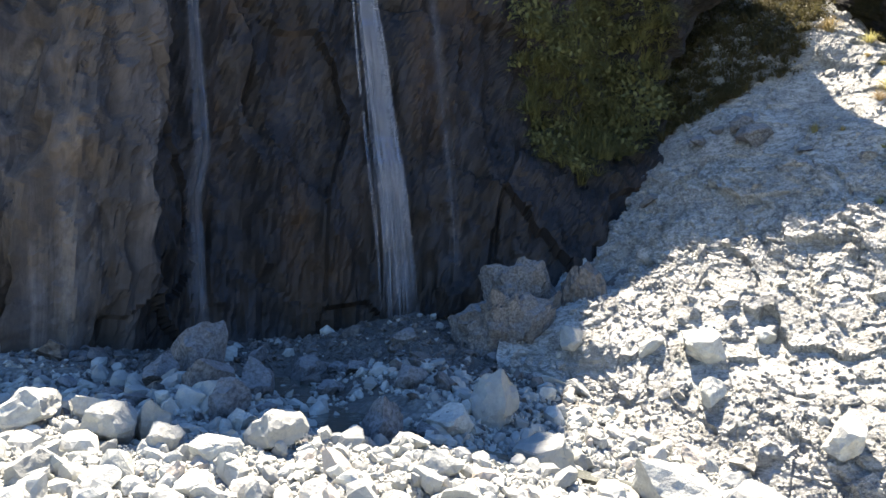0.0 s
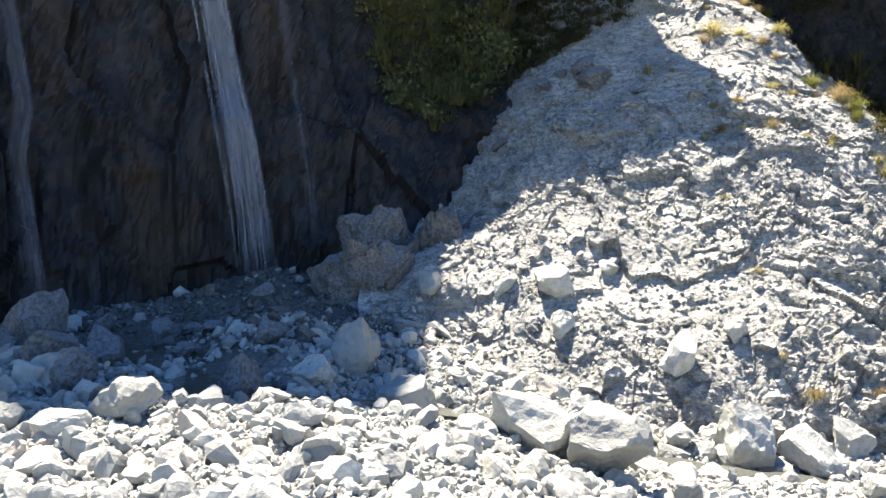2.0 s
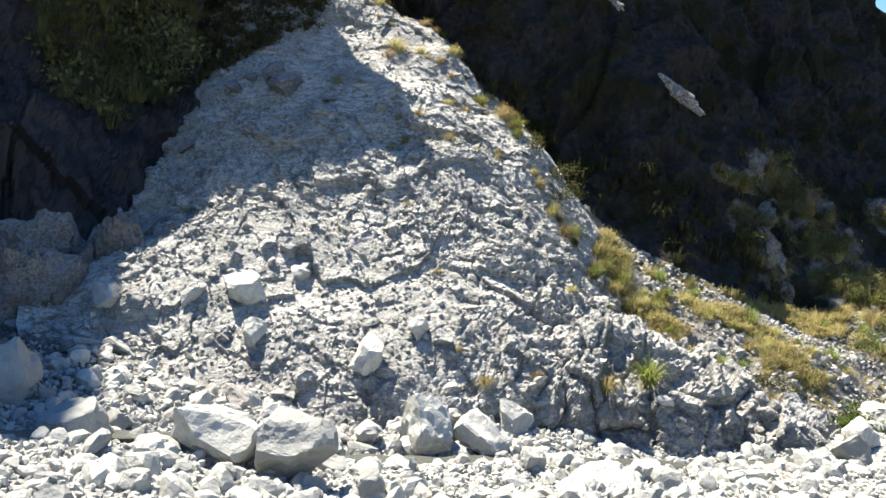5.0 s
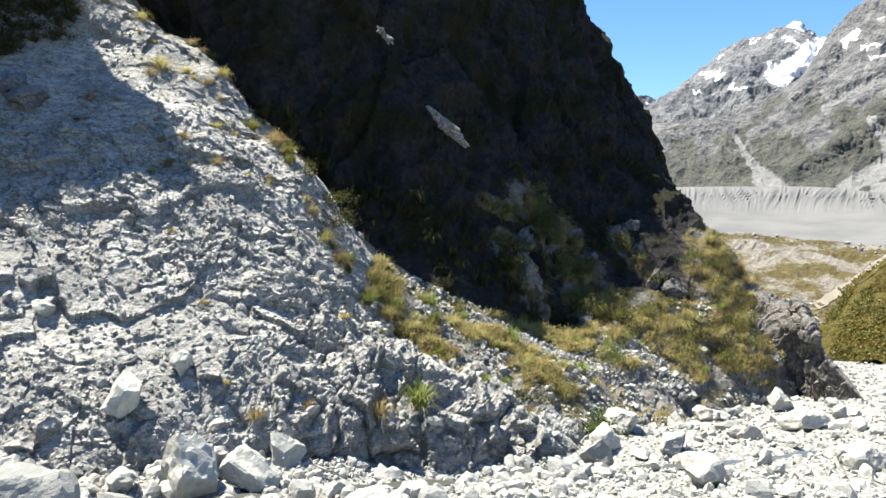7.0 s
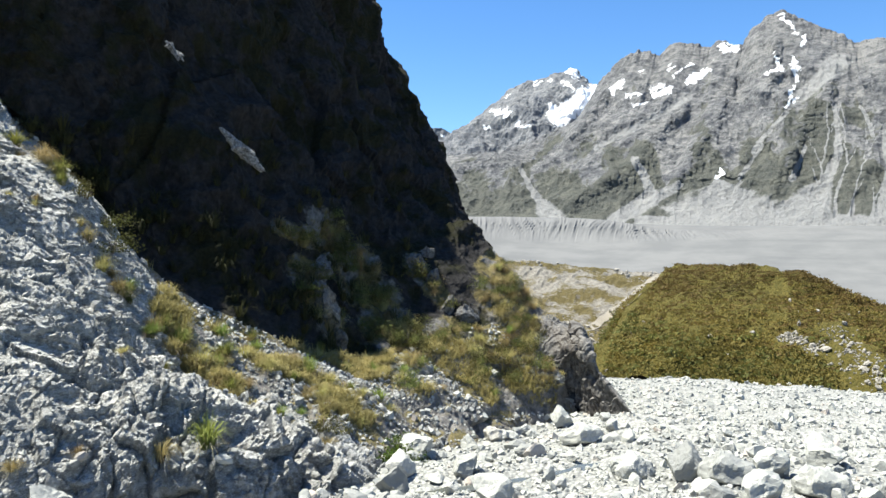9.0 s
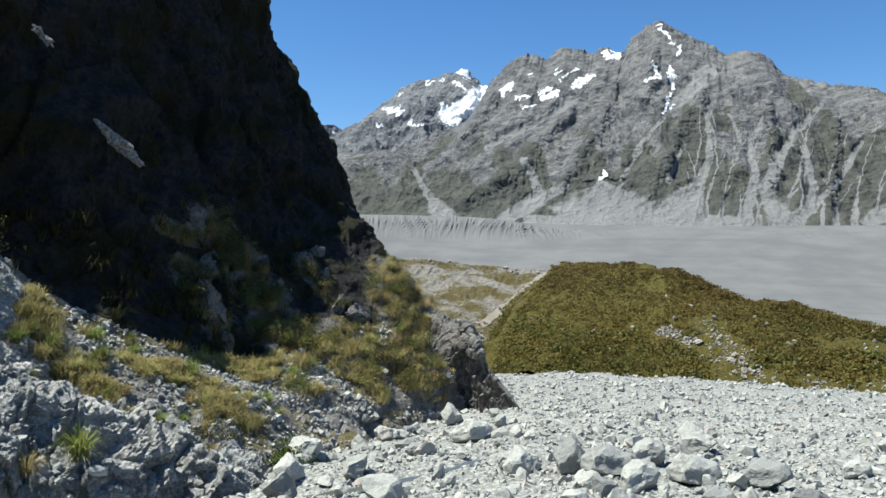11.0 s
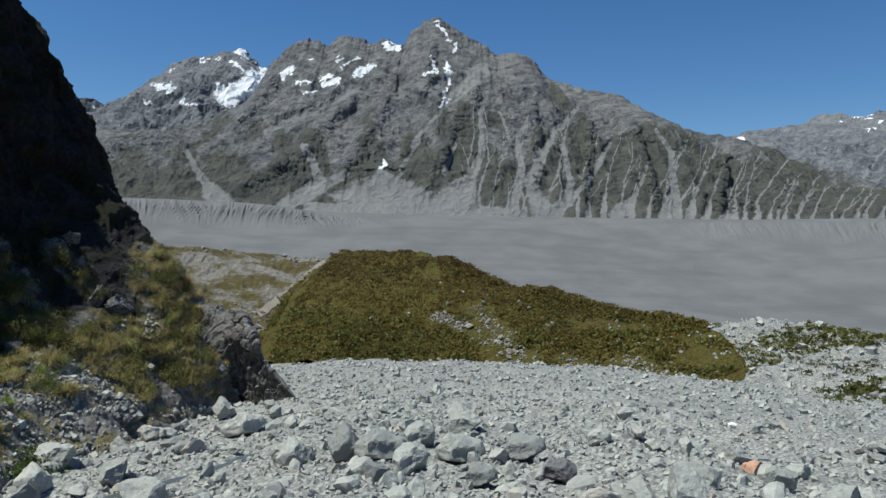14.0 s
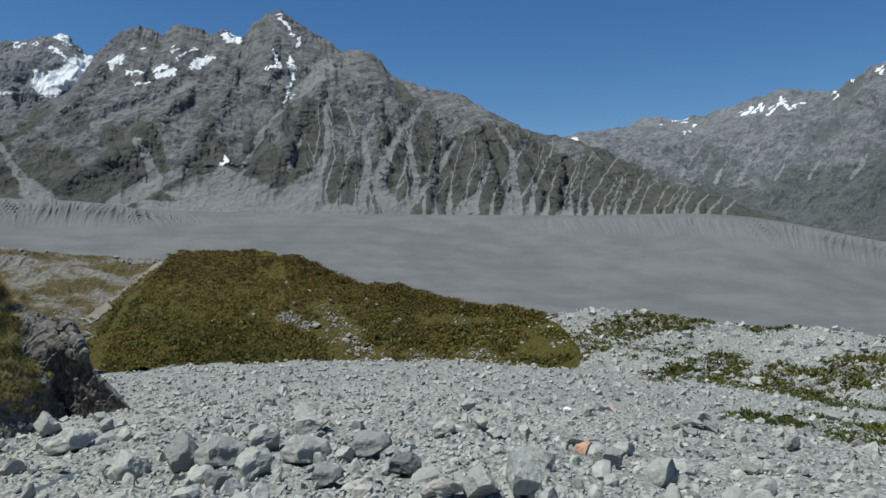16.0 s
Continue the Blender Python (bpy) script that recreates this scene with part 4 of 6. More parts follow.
RANGE_SNOW = ((109.9, 7.2, 110.5, 7.1, 0.16), (116.4, 8.0, 116.5, 8.0, 0.11), (116.6, 8.4, 117.1, 8.2, 0.08), (117.4, 8.5, 118.3, 8.3, 0.11), (118.8, 7.9, 119.0, 7.9, 0.16), (117.3, 7.4, 118.8, 7.4, 0.07), (122.0, 8.5, 122.8, 8.8, 0.13), (123.2, 8.7, 123.4, 9.0, 0.13), (123.7, 8.4, 124.6, 9.1, 0.11), (124.5, 9.3, 125.0, 8.8, 0.16), (125.0, 8.8, 126.2, 9.1, 0.11), (127.8, 9.4, 128.0, 9.5, 0.13), (128.9, 10.3, 129.1, 10.3, 0.10), (130.2, 10.7, 130.8, 10.6, 0.13))
SCRUB_LINE = ((60, 68, 74, 78, 84, 92, 102, 112, 125), (0.52, 0.52, 0.48, 0.34, 0.34, 0.44, 0.58, 0.70, 0.85))
# scree: (bearing, elevation, half width) to (bearing, elevation, half width), in degrees
CHUTES = ((81.54, 11.12, 0.35, 75.09, 7.72, 0.22), (81.21, 4.88, 0.26, 76.29, 2.2, 0.61), (83.78, 4.86, 0.35, 83.16, 2.44, 3.05), (83.98, 4.74, 0.44, 85.17, 2.38, 2.61), (91.24, 9.69, 0.13, 91.31, 6.76, 0.26),
          (91.31, 6.76, 0.26, 90.57, 4.63, 0.44), (90.57, 4.63, 0.52, 89.08, 1.98, 2.09), (91.39, 12.57, 0.78, 88.72, 10.24, 0.3), (88.72, 10.24, 0.17, 86.22, 7.07, 0.13), (94, 7.85, 0.13, 94.21, 5.51, 0.22),
          (94.21, 5.51, 0.26, 93.97, 1.98, 0.48), (97.24, 8.72, 0.13, 96.15, 6.72, 0.26), (96.15, 6.72, 0.3, 94.93, 4.44, 0.44), (94.93, 4.44, 0.39, 96.35, 1.72, 0.78), (97.45, 7.23, 0.13, 98.09, 4.23, 0.26),
          (98.09, 4.23, 0.3, 98.09, 2.85, 0.39), (98.17, 3.15, 0.39, 96.56, 1.64, 0.61))
SIDE_CHUTES = ((100.93, 7.23, 0.13, 99.61, 4.66, 0.22), (99.61, 4.66, 0.22, 98.17, 2.93, 0.35), (104.4, 8.05, 0.13, 105.47, 6.25, 0.17), (105.47, 6.25, 0.22, 106.11, 1.77, 0.39), (103.96, 5.71, 0.09, 103.09, 3.35, 0.17),
          (103.09, 3.35, 0.22, 101.56, 1.62, 0.65), (98.64, 9.86, 0.17, 97.24, 8.3, 0.17), (78.07, 6.78, 0.3, 79.14, 4.5, 0.39), (79.14, 4.5, 0.26, 76.48, 2.52, 0.26), (69.49, 6.14, 0.17, 70.83, 3.78, 0.35),
          (70.83, 3.78, 0.44, 71.75, 2.44, 1.05), (86.84, 7.5, 0.09, 84.78, 4.54, 0.17), (89.33, 7.14, 0.13, 88.48, 5.02, 0.22), (92.73, 9.72, 0.09, 93.36, 7.63, 0.13), (94.87, 9.33, 0.09, 94, 7.64, 0.13),
          (78.14, 2.19, 0.44, 93.11, 1.98, 0.52))
RIDGES = ((91.04, 11.33, 0.7, 86.81, 3.95, 1.22), (81.26, 10.31, 0.78, 77.81, 6.37, 1.13), (77.81, 6.37, 1.13, 73.12, 3.47, 0.96), (85.05, 12.31, 0.61, 83.01, 8.6, 1.05), (83.01, 8.6, 1.05, 80.83, 4.87, 0.87),
          (87.72, 14.43, 0.35, 86.87, 11.19, 0.78), (95.52, 10.18, 0.44, 95.71, 4.23, 0.7), (99.63, 8.51, 0.44, 99.17, 2.5, 0.78), (103.1, 8.06, 0.44, 104.39, 2.47, 0.7), (109.53, 5.84, 0.35, 108.68, 2.01, 0.61),
          (75.67, 11.65, 0.44, 73.52, 8.46, 1.05))
thin = np.random.default_rng(71)
THIN_CHUTES = []
FOOT_LINE = ((92.26, 99.17, 106.11, 112.89, 119.32), (1.68, 1.67, 1.64, 1.58, 1.51))
CREST_LINE = ((92.33, 96.61, 103.1, 109.53, 114.53, 119.7), (13.21, 11.64, 9.75, 7.32, 4.88, 3.31))
at_b = 89.6
while at_b < 120.5:
    at_b += thin.uniform(0.45, 1.25)
    low_end = float(np.interp(at_b, *FOOT_LINE))
    tall = float(np.interp(at_b, *CREST_LINE)) - low_end
    slant = float(np.interp(at_b, (91, 97, 104, 120), (0.05, 0.12, 0.35, 0.7))) + thin.uniform(-0.15, 0.15)
    # a fan at the foot, a trunk, and gullies that join it from above
    b0, e0, w = at_b, low_end, thin.uniform(0.05, 0.11)
    knee = tall * thin.uniform(0.10, 0.28)
    THIN_CHUTES.append((b0 + slant * knee, e0 + knee, w, b0 + slant * knee * 0.6, e0 - 0.1, w + thin.uniform(0.05, 0.30)))
    x, y = b0 + slant * knee, e0 + knee
    while y < low_end + tall * thin.uniform(0.55, 0.95) and w > 0.03:
        step = tall * thin.uniform(0.10, 0.2)
        nx, ny = x + (slant + thin.uniform(-0.22, 0.22)) * step, y + step
        THIN_CHUTES.append((nx, ny, w * 0.75, x, y, w))
        if thin.random() < 0.65:
            side = thin.choice((-1, 1)) * thin.uniform(0.25, 0.6) + slant
            reach = tall * thin.uniform(0.08, 0.25)
            THIN_CHUTES.append((x + side * reach, y + reach, 0.02, x, y, w * 0.7))
        x, y, w = nx, ny, w * 0.78
mountain = mountain_body("mountain", MOUNTAIN_LINES, 1300, 270, mountain_relief(26, 20, 131), MOUNTAIN, "bare grey mountain with scree chutes, dark scrub and old snow", 0.75, MOUNTAIN_SNOW, SCRUB_LINE, CHUTES + SIDE_CHUTES + tuple(THIN_CHUTES), RIDGES)

SNOWY_LINES = []
SNOWY_LINES.append([(55, 2600, 91.97), (62, 2600, 91.97), (68, 2600, 91.97), (73, 2600, 91.97), (80, 2600, 91.97)])
SNOWY_LINES.append([(55, 2800, 221.54), (62, 2800, 270.79), (68, 2800, 344.98), (73, 2800, 394.69), (80, 2800, 394.69)])
SNOWY_LINES.append([(55, 3300, 289.89), (60, 3300, 371.33), (63.2, 3300, 464.96), (64.6, 3300, 517.95), (66.7, 3250, 603.53), (69.2, 3200, 698.89), (70.6, 3200, 722.33), (72.3, 3200, 751.73), (73.2, 3200, 769.43), (74.6, 3200, 704.75), (76, 3200, 698.89), (80, 3300, 642.64)])
SNOWY_LINES.append([(55, 3900, 137.37), (60, 3900, 205.57), (64, 3900, 342.39), (69, 3900, 411.09), (73, 3900, 480.04), (80, 3900, 411.09)])
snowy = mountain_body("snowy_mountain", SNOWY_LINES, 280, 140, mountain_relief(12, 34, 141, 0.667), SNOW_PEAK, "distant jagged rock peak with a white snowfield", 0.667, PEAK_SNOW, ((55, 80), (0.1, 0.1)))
OUTLIER_LINES = [
    [(56, 4000, 140.86), (60, 4000, 140.86), (64, 4000, 140.86), (68, 4000, 140.86)],
    [(56, 4300, 529.15), (60, 4300, 620.82), (62.8, 4300, 713.04), (63.6, 4300, 705.33), (64.6, 4300, 636.15), (68, 4300, 529.15)],
    [(56, 4600, 242.26), (60, 4600, 322.84), (64, 4600, 322.84), (68, 4600, 242.26)],
]
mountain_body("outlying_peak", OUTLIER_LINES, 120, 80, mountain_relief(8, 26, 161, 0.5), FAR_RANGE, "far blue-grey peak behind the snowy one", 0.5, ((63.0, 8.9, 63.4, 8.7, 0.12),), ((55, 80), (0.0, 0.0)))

FAR_LINES = []
FAR_LINES.append([(104, 2200, 1.18), (112, 2200, 1.18), (120, 2200, -18.02), (128, 2100, -53.81), (140, 2000, -68.66)])
FAR_LINES.append([(104, 2700, 142.68), (112, 2700, 189.98), (120, 2600, 182.99), (128, 2400, 177.42), (140, 2300, 202.4)])
FAR_LINES.append([(104, 3400, 358.53), (109.5, 3400, 430.7), (114.1, 3400, 472.97), (116.1, 3300, 488.48), (118.9, 3200, 468.01), (121.2, 3100, 492.17), (124.9, 3000, 519.37), (128, 2900, 491.68), (130.2, 2800, 540.38), (134, 2700, 575.08), (140, 2700, 575.08)])
FAR_LINES.append([(104, 4100, 144.36), (114, 4100, 216.05), (122, 4000, 280.89), (130, 3800, 333.64), (140, 3700, 324.89)])
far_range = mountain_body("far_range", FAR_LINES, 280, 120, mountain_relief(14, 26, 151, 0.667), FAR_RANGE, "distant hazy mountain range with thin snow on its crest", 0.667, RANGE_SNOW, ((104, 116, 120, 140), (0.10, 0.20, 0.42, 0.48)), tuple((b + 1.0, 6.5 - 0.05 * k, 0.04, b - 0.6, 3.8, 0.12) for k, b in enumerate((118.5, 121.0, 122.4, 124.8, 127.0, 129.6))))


# ---- finding the surface ----
from mathutils.bvhtree import BVHTree


def tree_of(p, f):
    return BVHTree.FromPolygons([tuple(v) for v in p.tolist()], f.tolist())


SURFACES = {"ground": tree_of(gp[:len(bearings) * 178], g_faces[:(len(bearings) - 1) * 177]), "rock_slope": tree_of(mound_p, mound_f),
            "tussock_bank": tree_of(bank_p, bank_f), "scrub_hill": tree_of(hill_p, hill_f), "stony_bank": tree_of(stony_p, stony_f), "old_moraine": tree_of(old_p, old_f)}
CLIFF_TREE, BLUFF_TREE = tree_of(cliff_p, cliff_f), tree_of(bluff_p, bluff_f)
DOWN = Vector((0, 0, -1))


REACHES = {"ground": (-60, 160, 0, 60), "rock_slope": (-2, 62, 7.5, 24), "tussock_bank": (38, 82, 9.5, 24), "scrub_hill": (64, 110, 24, 80), "stony_bank": (104, 145, 14, 60),
           "old_moraine": (54, 84, 44, 100), "rock_bluff": (24, 80, 13, 34)}


def surface(bearing, reach):
    """The topmost surface at a bearing and range: its name, the place and its normal."""
    x, y, _ = spot(bearing, reach)
    best = ("", Vector((x, y, -50)), Vector((0, 0, 1)))
    for name, tree in SURFACES.items():
        b0, b1, r0, r1 = REACHES[name]
        if not (b0 < bearing < b1 and r0 < reach < r1):
            continue
        hit, n, _, _ = tree.ray_cast(Vector((x, y, 40)), DOWN)
        if hit is not None and hit.z > best[1].z:
            best = (name, hit, n if n.z > 0 else -n)
    return best


rng = np.random.default_rng(7)
BANK_FOOT = ((45, 51, 56, 61, 66, 74), (-1.2, -1.5, -1.85, -2.05, -2.05, -2.6))          # where the grass begins: bearing, height


def in_stream(at):
    room = 0.8 if at[0] < 0.3 else 0.2
    return float(np.hypot(fine_line[:, 0] - at[0], fine_line[:, 1] - at[1]).min()) < room and rng.random() < 0.85


# ---- stones ----
def ico(level):
    bm = bmesh.new()
    bmesh.ops.create_icosphere(bm, subdivisions=level, radius=1.0)
    v = np.array([q.co[:] for q in bm.verts])
    f = np.array([[q.index for q in face.verts] for face in bm.faces])
    bm.free()
    return v, f


ICO = {k: ico(k) for k in (1, 2, 3, 4)}


def stone_shape(level, seed, planes=11, rough=0.04):
    """A broken block: a ball cut by flat faces, then roughened."""
    r = np.random.default_rng(seed)
    v, f = ICO[level]
    v = v * 1.25
    for _ in range(planes):
        n = r.normal(size=3)
        n /= np.linalg.norm(n)
        d = r.uniform(0.52, 0.92)
        v = v - np.clip(v @ n - d, 0, None)[:, None] * n
    v = v * r.uniform(0.75, 1.2, 3) * (1.0, 0.9, 0.72)
    if level > 1:
        out = v / np.linalg.norm(v, axis=1, keepdims=True)
        v = v + out * (rough * 1.6 * fbm(v * 1.3 + seed, 2, seed) + rough * ridged(v * 2.4 + seed, 4, seed + 5, 0.55))[:, None]
    return v / np.abs(v[:, 0]).max() * 0.5, f


BOULDER_MESHES = [mesh_of("boulder", *stone_shape(4, 100 + k, 13 + k % 6, 0.05)) for k in range(12)]
for me in BOULDER_MESHES:
    me.materials.append(BOULDER)


def boulder(bearing, reach, width, label="pale grey angular boulder lying on the gravel", k=None, sink=0.22, material=None, tall=1.0, turn=None, group="boulders on the gravel"):
    name, at, n = surface(bearing, reach)
    me = BOULDER_MESHES[int(rng.integers(0, 12)) if k is None else k]
    if material:
        me = me.copy()
        me.materials[0] = material
    ob = new("boulder", me)
    low = min(v.co.z for v in me.vertices)
    s = width
    tilt = Vector((0, 0, 1)).rotation_difference((n + Vector((0, 0, 1.4))).normalized())
    ob.matrix_world = (Matrix.Translation(at + Vector((0, 0, -low * s * tall * (1 - sink) + low * s * tall * sink * 0.4))) @ tilt.to_matrix().to_4x4()
                       @ pose(0, 0, 0, rng.uniform(-14, 14), rng.uniform(-14, 14), rng.uniform(0, 360) if turn is None else turn) @ Matrix.Diagonal((s, s * rng.uniform(0.85, 1.15), s * tall, 1)))
    return tagged(ob, label, "boulder", group)


# wet stone; its dark tone also stands for shade on boulders and rubble
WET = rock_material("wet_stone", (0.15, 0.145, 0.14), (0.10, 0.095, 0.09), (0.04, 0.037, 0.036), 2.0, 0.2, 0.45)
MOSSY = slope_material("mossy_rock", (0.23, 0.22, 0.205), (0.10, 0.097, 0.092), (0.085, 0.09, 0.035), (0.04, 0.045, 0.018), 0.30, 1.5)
# pitted grey rock, its tone lowered for the shade below the falls
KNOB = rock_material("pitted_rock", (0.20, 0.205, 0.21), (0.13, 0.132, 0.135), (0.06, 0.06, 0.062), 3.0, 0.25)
ORANGE = rock_material("orange_stone", (0.52, 0.31, 0.21), (0.44, 0.25, 0.17), (0.28, 0.17, 0.12), 3.0, 0.1)
WHITE = rock_material("white_quartz", (0.85, 0.85, 0.83), (0.75, 0.75, 0.73), (0.5, 0.5, 0.5), 3.0, 0.1)
DARK = rock_material("dark_stone", (0.16, 0.16, 0.165), (0.10, 0.10, 0.105), (0.05, 0.05, 0.055), 3.0, 0.1)

# by the falls, in the shade, which a darker rock puts into their colour
for b, r, w in ((-21.7, 9.3, 0.78), (-21.1, 7.9, 0.40), (-17.3, 10.2, 0.48), (-13.5, 9.6, 0.45), (-10, 9.1, 0.34), (-17.3, 8.3, 0.44), (-19.9, 6.9, 0.46),
                (-8.3, 6.5, 0.48), (-3.4, 7.0, 0.36), (-12, 8.3, 0.3), (-24, 8.8, 0.4), (-27, 8.4, 0.35), (-6, 8.2, 0.3)):
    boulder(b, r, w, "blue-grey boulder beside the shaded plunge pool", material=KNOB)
pool = 0
while pool < 34:
    b, r = rng.uniform(-32, 4), rng.uniform(6.6, 11.5)
    name, at, n = surface(b, r)
    if name == "ground":
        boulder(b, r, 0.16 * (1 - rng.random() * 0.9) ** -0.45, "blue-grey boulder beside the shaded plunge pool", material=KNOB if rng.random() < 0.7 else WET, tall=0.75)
        pool += 1
# on the sunlit bank in front of them
for b, r, w in ((0.3, 7.5, 0.55), (4.0, 6.7, 0.60), (-20.5, 5.4, 0.42), (-32.6, 7.0, 0.42), (-32.2, 5.7, 0.40), (-29.6, 7.4, 0.36), (-24.7, 6.4, 0.34), (-16.8, 5.7, 0.38),
                (-6.8, 5.7, 0.28), (-3.2, 6.9, 0.40), (-3.8, 4.4, 0.36), (-4.4, 5.2, 0.32), (12.7, 6.0, 0.58), (9.0, 6.3, 0.35), (6.7, 9.7, 0.42), (8.0, 7.6, 0.3)):
    boulder(b, r, w, "sun-bleached pale boulder on the rubble bank")
# along the foot of the rock slope
boulder(18.6, 5.6, 0.58, "large square-cut pale boulder by the stream", k=9, tall=1.15)
for b, r, w in ((17.9, 6.9, 0.60), (29.7, 7.6, 0.62), (34.2, 7.7, 0.80), (27.2, 8.1, 0.22), (36.4, 8.6, 0.40), (38, 6.4, 0.45), (46, 6.6, 0.4), (22.0, 7.4, 0.4), (31, 8.1, 0.45), (25, 7.6, 0.38)):
    boulder(b, r, w, "pale grey block at the foot of the rock slope", tall=1.1)
for b, r, w in ((15.7, 10.1, 0.56), (16.3, 9.3, 0.38), (6.4, 10.4, 0.34), (25.1, 8.8, 0.62), (20, 10.6, 0.3), (12, 10.2, 0.4), (29, 9.4, 0.3)):
    boulder(b, r, w, "pale loose block resting on the rock slope", sink=0.12, group="blocks on the slope")
for b, r, w in ((19.3, 14.5, 0.7), (18.4, 14.8, 0.5), (15.7, 14.8, 0.4), (12.2, 14, 0.35), (22.4, 14, 0.3), (16.9, 15, 0.35)):
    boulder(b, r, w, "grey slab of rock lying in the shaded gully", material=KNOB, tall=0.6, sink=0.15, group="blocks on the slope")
boulder(42.2, 6.0, 1.0, "broad flat pale rock slab by the stream", k=2, tall=0.45, sink=0.35)
# on the wash that runs down the valley
for b, r, w in ((81.9, 8.8, 0.55), (84.3, 8.6, 0.58), (67.8, 7.6, 0.5), (78.3, 9.0, 0.45), (65.8, 13.3, 0.6), (60.8, 10.1, 0.45), (72.7, 15.4, 0.55), (87.4, 9.2, 0.48), (90.4, 8.4, 0.48),
                (86.8, 7.8, 0.48), (84.2, 7.5, 0.38), (95.2, 8.4, 0.5), (117, 7.8, 0.4), (107.4, 6.4, 0.48), (118.9, 11.9, 0.36), (81.3, 9.2, 0.35), (107, 10.2, 0.45), (90.3, 11.3, 0.3)):
    boulder(b, r, w * 0.85, "pale grey angular boulder on the stony wash", group="boulders on the wash")
for b, r, w in ((123.2, 22, 0.5), (104, 6.3, 0.28), (92.2, 7.4, 0.32), (101, 6.3, 0.32), (120.4, 11.9, 0.3), (125.5, 10.6, 0.36), (128.2, 15.6, 0.4), (74.1, 12.6, 0.5), (77.2, 9.3, 0.36), (70, 11, 0.4), (113, 8.6, 0.4)):
    boulder(b, r, w, "pale grey angular boulder on the stony wash", group="boulders on the wash")
boulder(111.3, 9.4, 0.32, "rust-orange stone lying among grey ones", k=3, material=ORANGE)
boulder(110.1, 12.7, 0.2, "small white quartz stone on the gravel", k=4, material=WHITE)
boulder(98.3, 7.2, 0.28, "dark rounded stone among pale ones", k=5, material=DARK)
for k in range(12):
    b = rng.uniform(61, 73.5)
    foot = float(np.interp(b, (54, 58, 62.4, 70, 74.4), (10.2, 10.8, 12.4, 14.8, 16.3)))
    boulder(b, foot + rng.uniform(-0.5, 0.45), rng.uniform(0.22, 0.55), "grey angular block at the foot of the tussock bank", group="blocks below the bank")
# and many more of middling size
taken = []
while len(taken) < 170:
    b, r = rng.uniform(-36, 136), 4.6 * (16 / 4.6) ** rng.random()
    name, at, n = surface(b, r)
    if name == "ground" and not in_stream(at) and all((at - q).length > 0.45 for q in taken):
        taken.append(at)
        boulder(b, r, 0.16 * (1 - rng.random() * 0.93) ** -0.42 * (1.0 if b < 70 else 0.9), "pale grey angular boulder on the stony wash", k=int(rng.integers(0, 8)), group="boulders on the wash")


def joined(name, shapes, places, material, label, category, flat=True):
    """One mesh of many stones or clumps; places: (shape, place, scale (3), turn matrix)."""
    vs, fs, at = [], [], 0
    for k, p, s, m in places:
        v, f = shapes[k]
        vs.append((v * s) @ m.T + p)
        fs.append(f + at)
        at += len(v)
    ob = part(name, mesh_of(name, np.concatenate(vs), np.concatenate(fs), not flat), material)
    return tagged(ob, label, category, kind="stuff")


def any_turn():
    q = rng.normal(size=4)
    w, x, y, z = q / np.linalg.norm(q)
    return np.array(((1 - 2 * (y * y + z * z), 2 * (x * y - z * w), 2 * (x * z + y * w)), (2 * (x * y + z * w), 1 - 2 * (x * x + z * z), 2 * (y * z - x * w)), (2 * (x * z - y * w), 2 * (y * z + x * w), 1 - 2 * (x * x + y * y))))


def broken_stone(level, seed):
    """A small block with broken faces and blunt, uneven edges."""
    r8 = np.random.default_rng(seed)
    v, f = ICO[level]
    v = v * 1.1
    for _ in range(13):
        n = r8.normal(size=3)
        n /= np.linalg.norm(n)
        v = v - np.clip(v @ n - r8.uniform(0.58, 0.92), 0, None)[:, None] * n * 0.9
    v = v * (1 + 0.10 * r8.normal(size=(len(v), 1)) * (0.5 if level > 1 else 1.0))
    return v * r8.uniform(0.65, 1.25, 3) * (0.66, 0.56, 0.42), f


PEBBLES = [broken_stone(1, k) for k in range(24)]
NEAR_PEBBLES = PEBBLES + [broken_stone(2, 60 + k) for k in range(24)]
CHIPS = []
base_chip = np.array([(x, y, z) for x in (-1, 1) for y in (-1, 1) for z in (-1, 1)], dtype=float) * 0.45
chip_faces = np.array(((0, 1, 3), (0, 3, 2), (4, 6, 7), (4, 7, 5), (0, 4, 5), (0, 5, 1), (2, 3, 7), (2, 7, 6), (0, 2, 6), (0, 6, 4), (1, 5, 7), (1, 7, 3)))
for k in range(16):
    r8 = np.random.default_rng(50 + k)
    CHIPS.append((base_chip * r8.uniform(0.55, 1.1, (8, 3)), chip_faces))



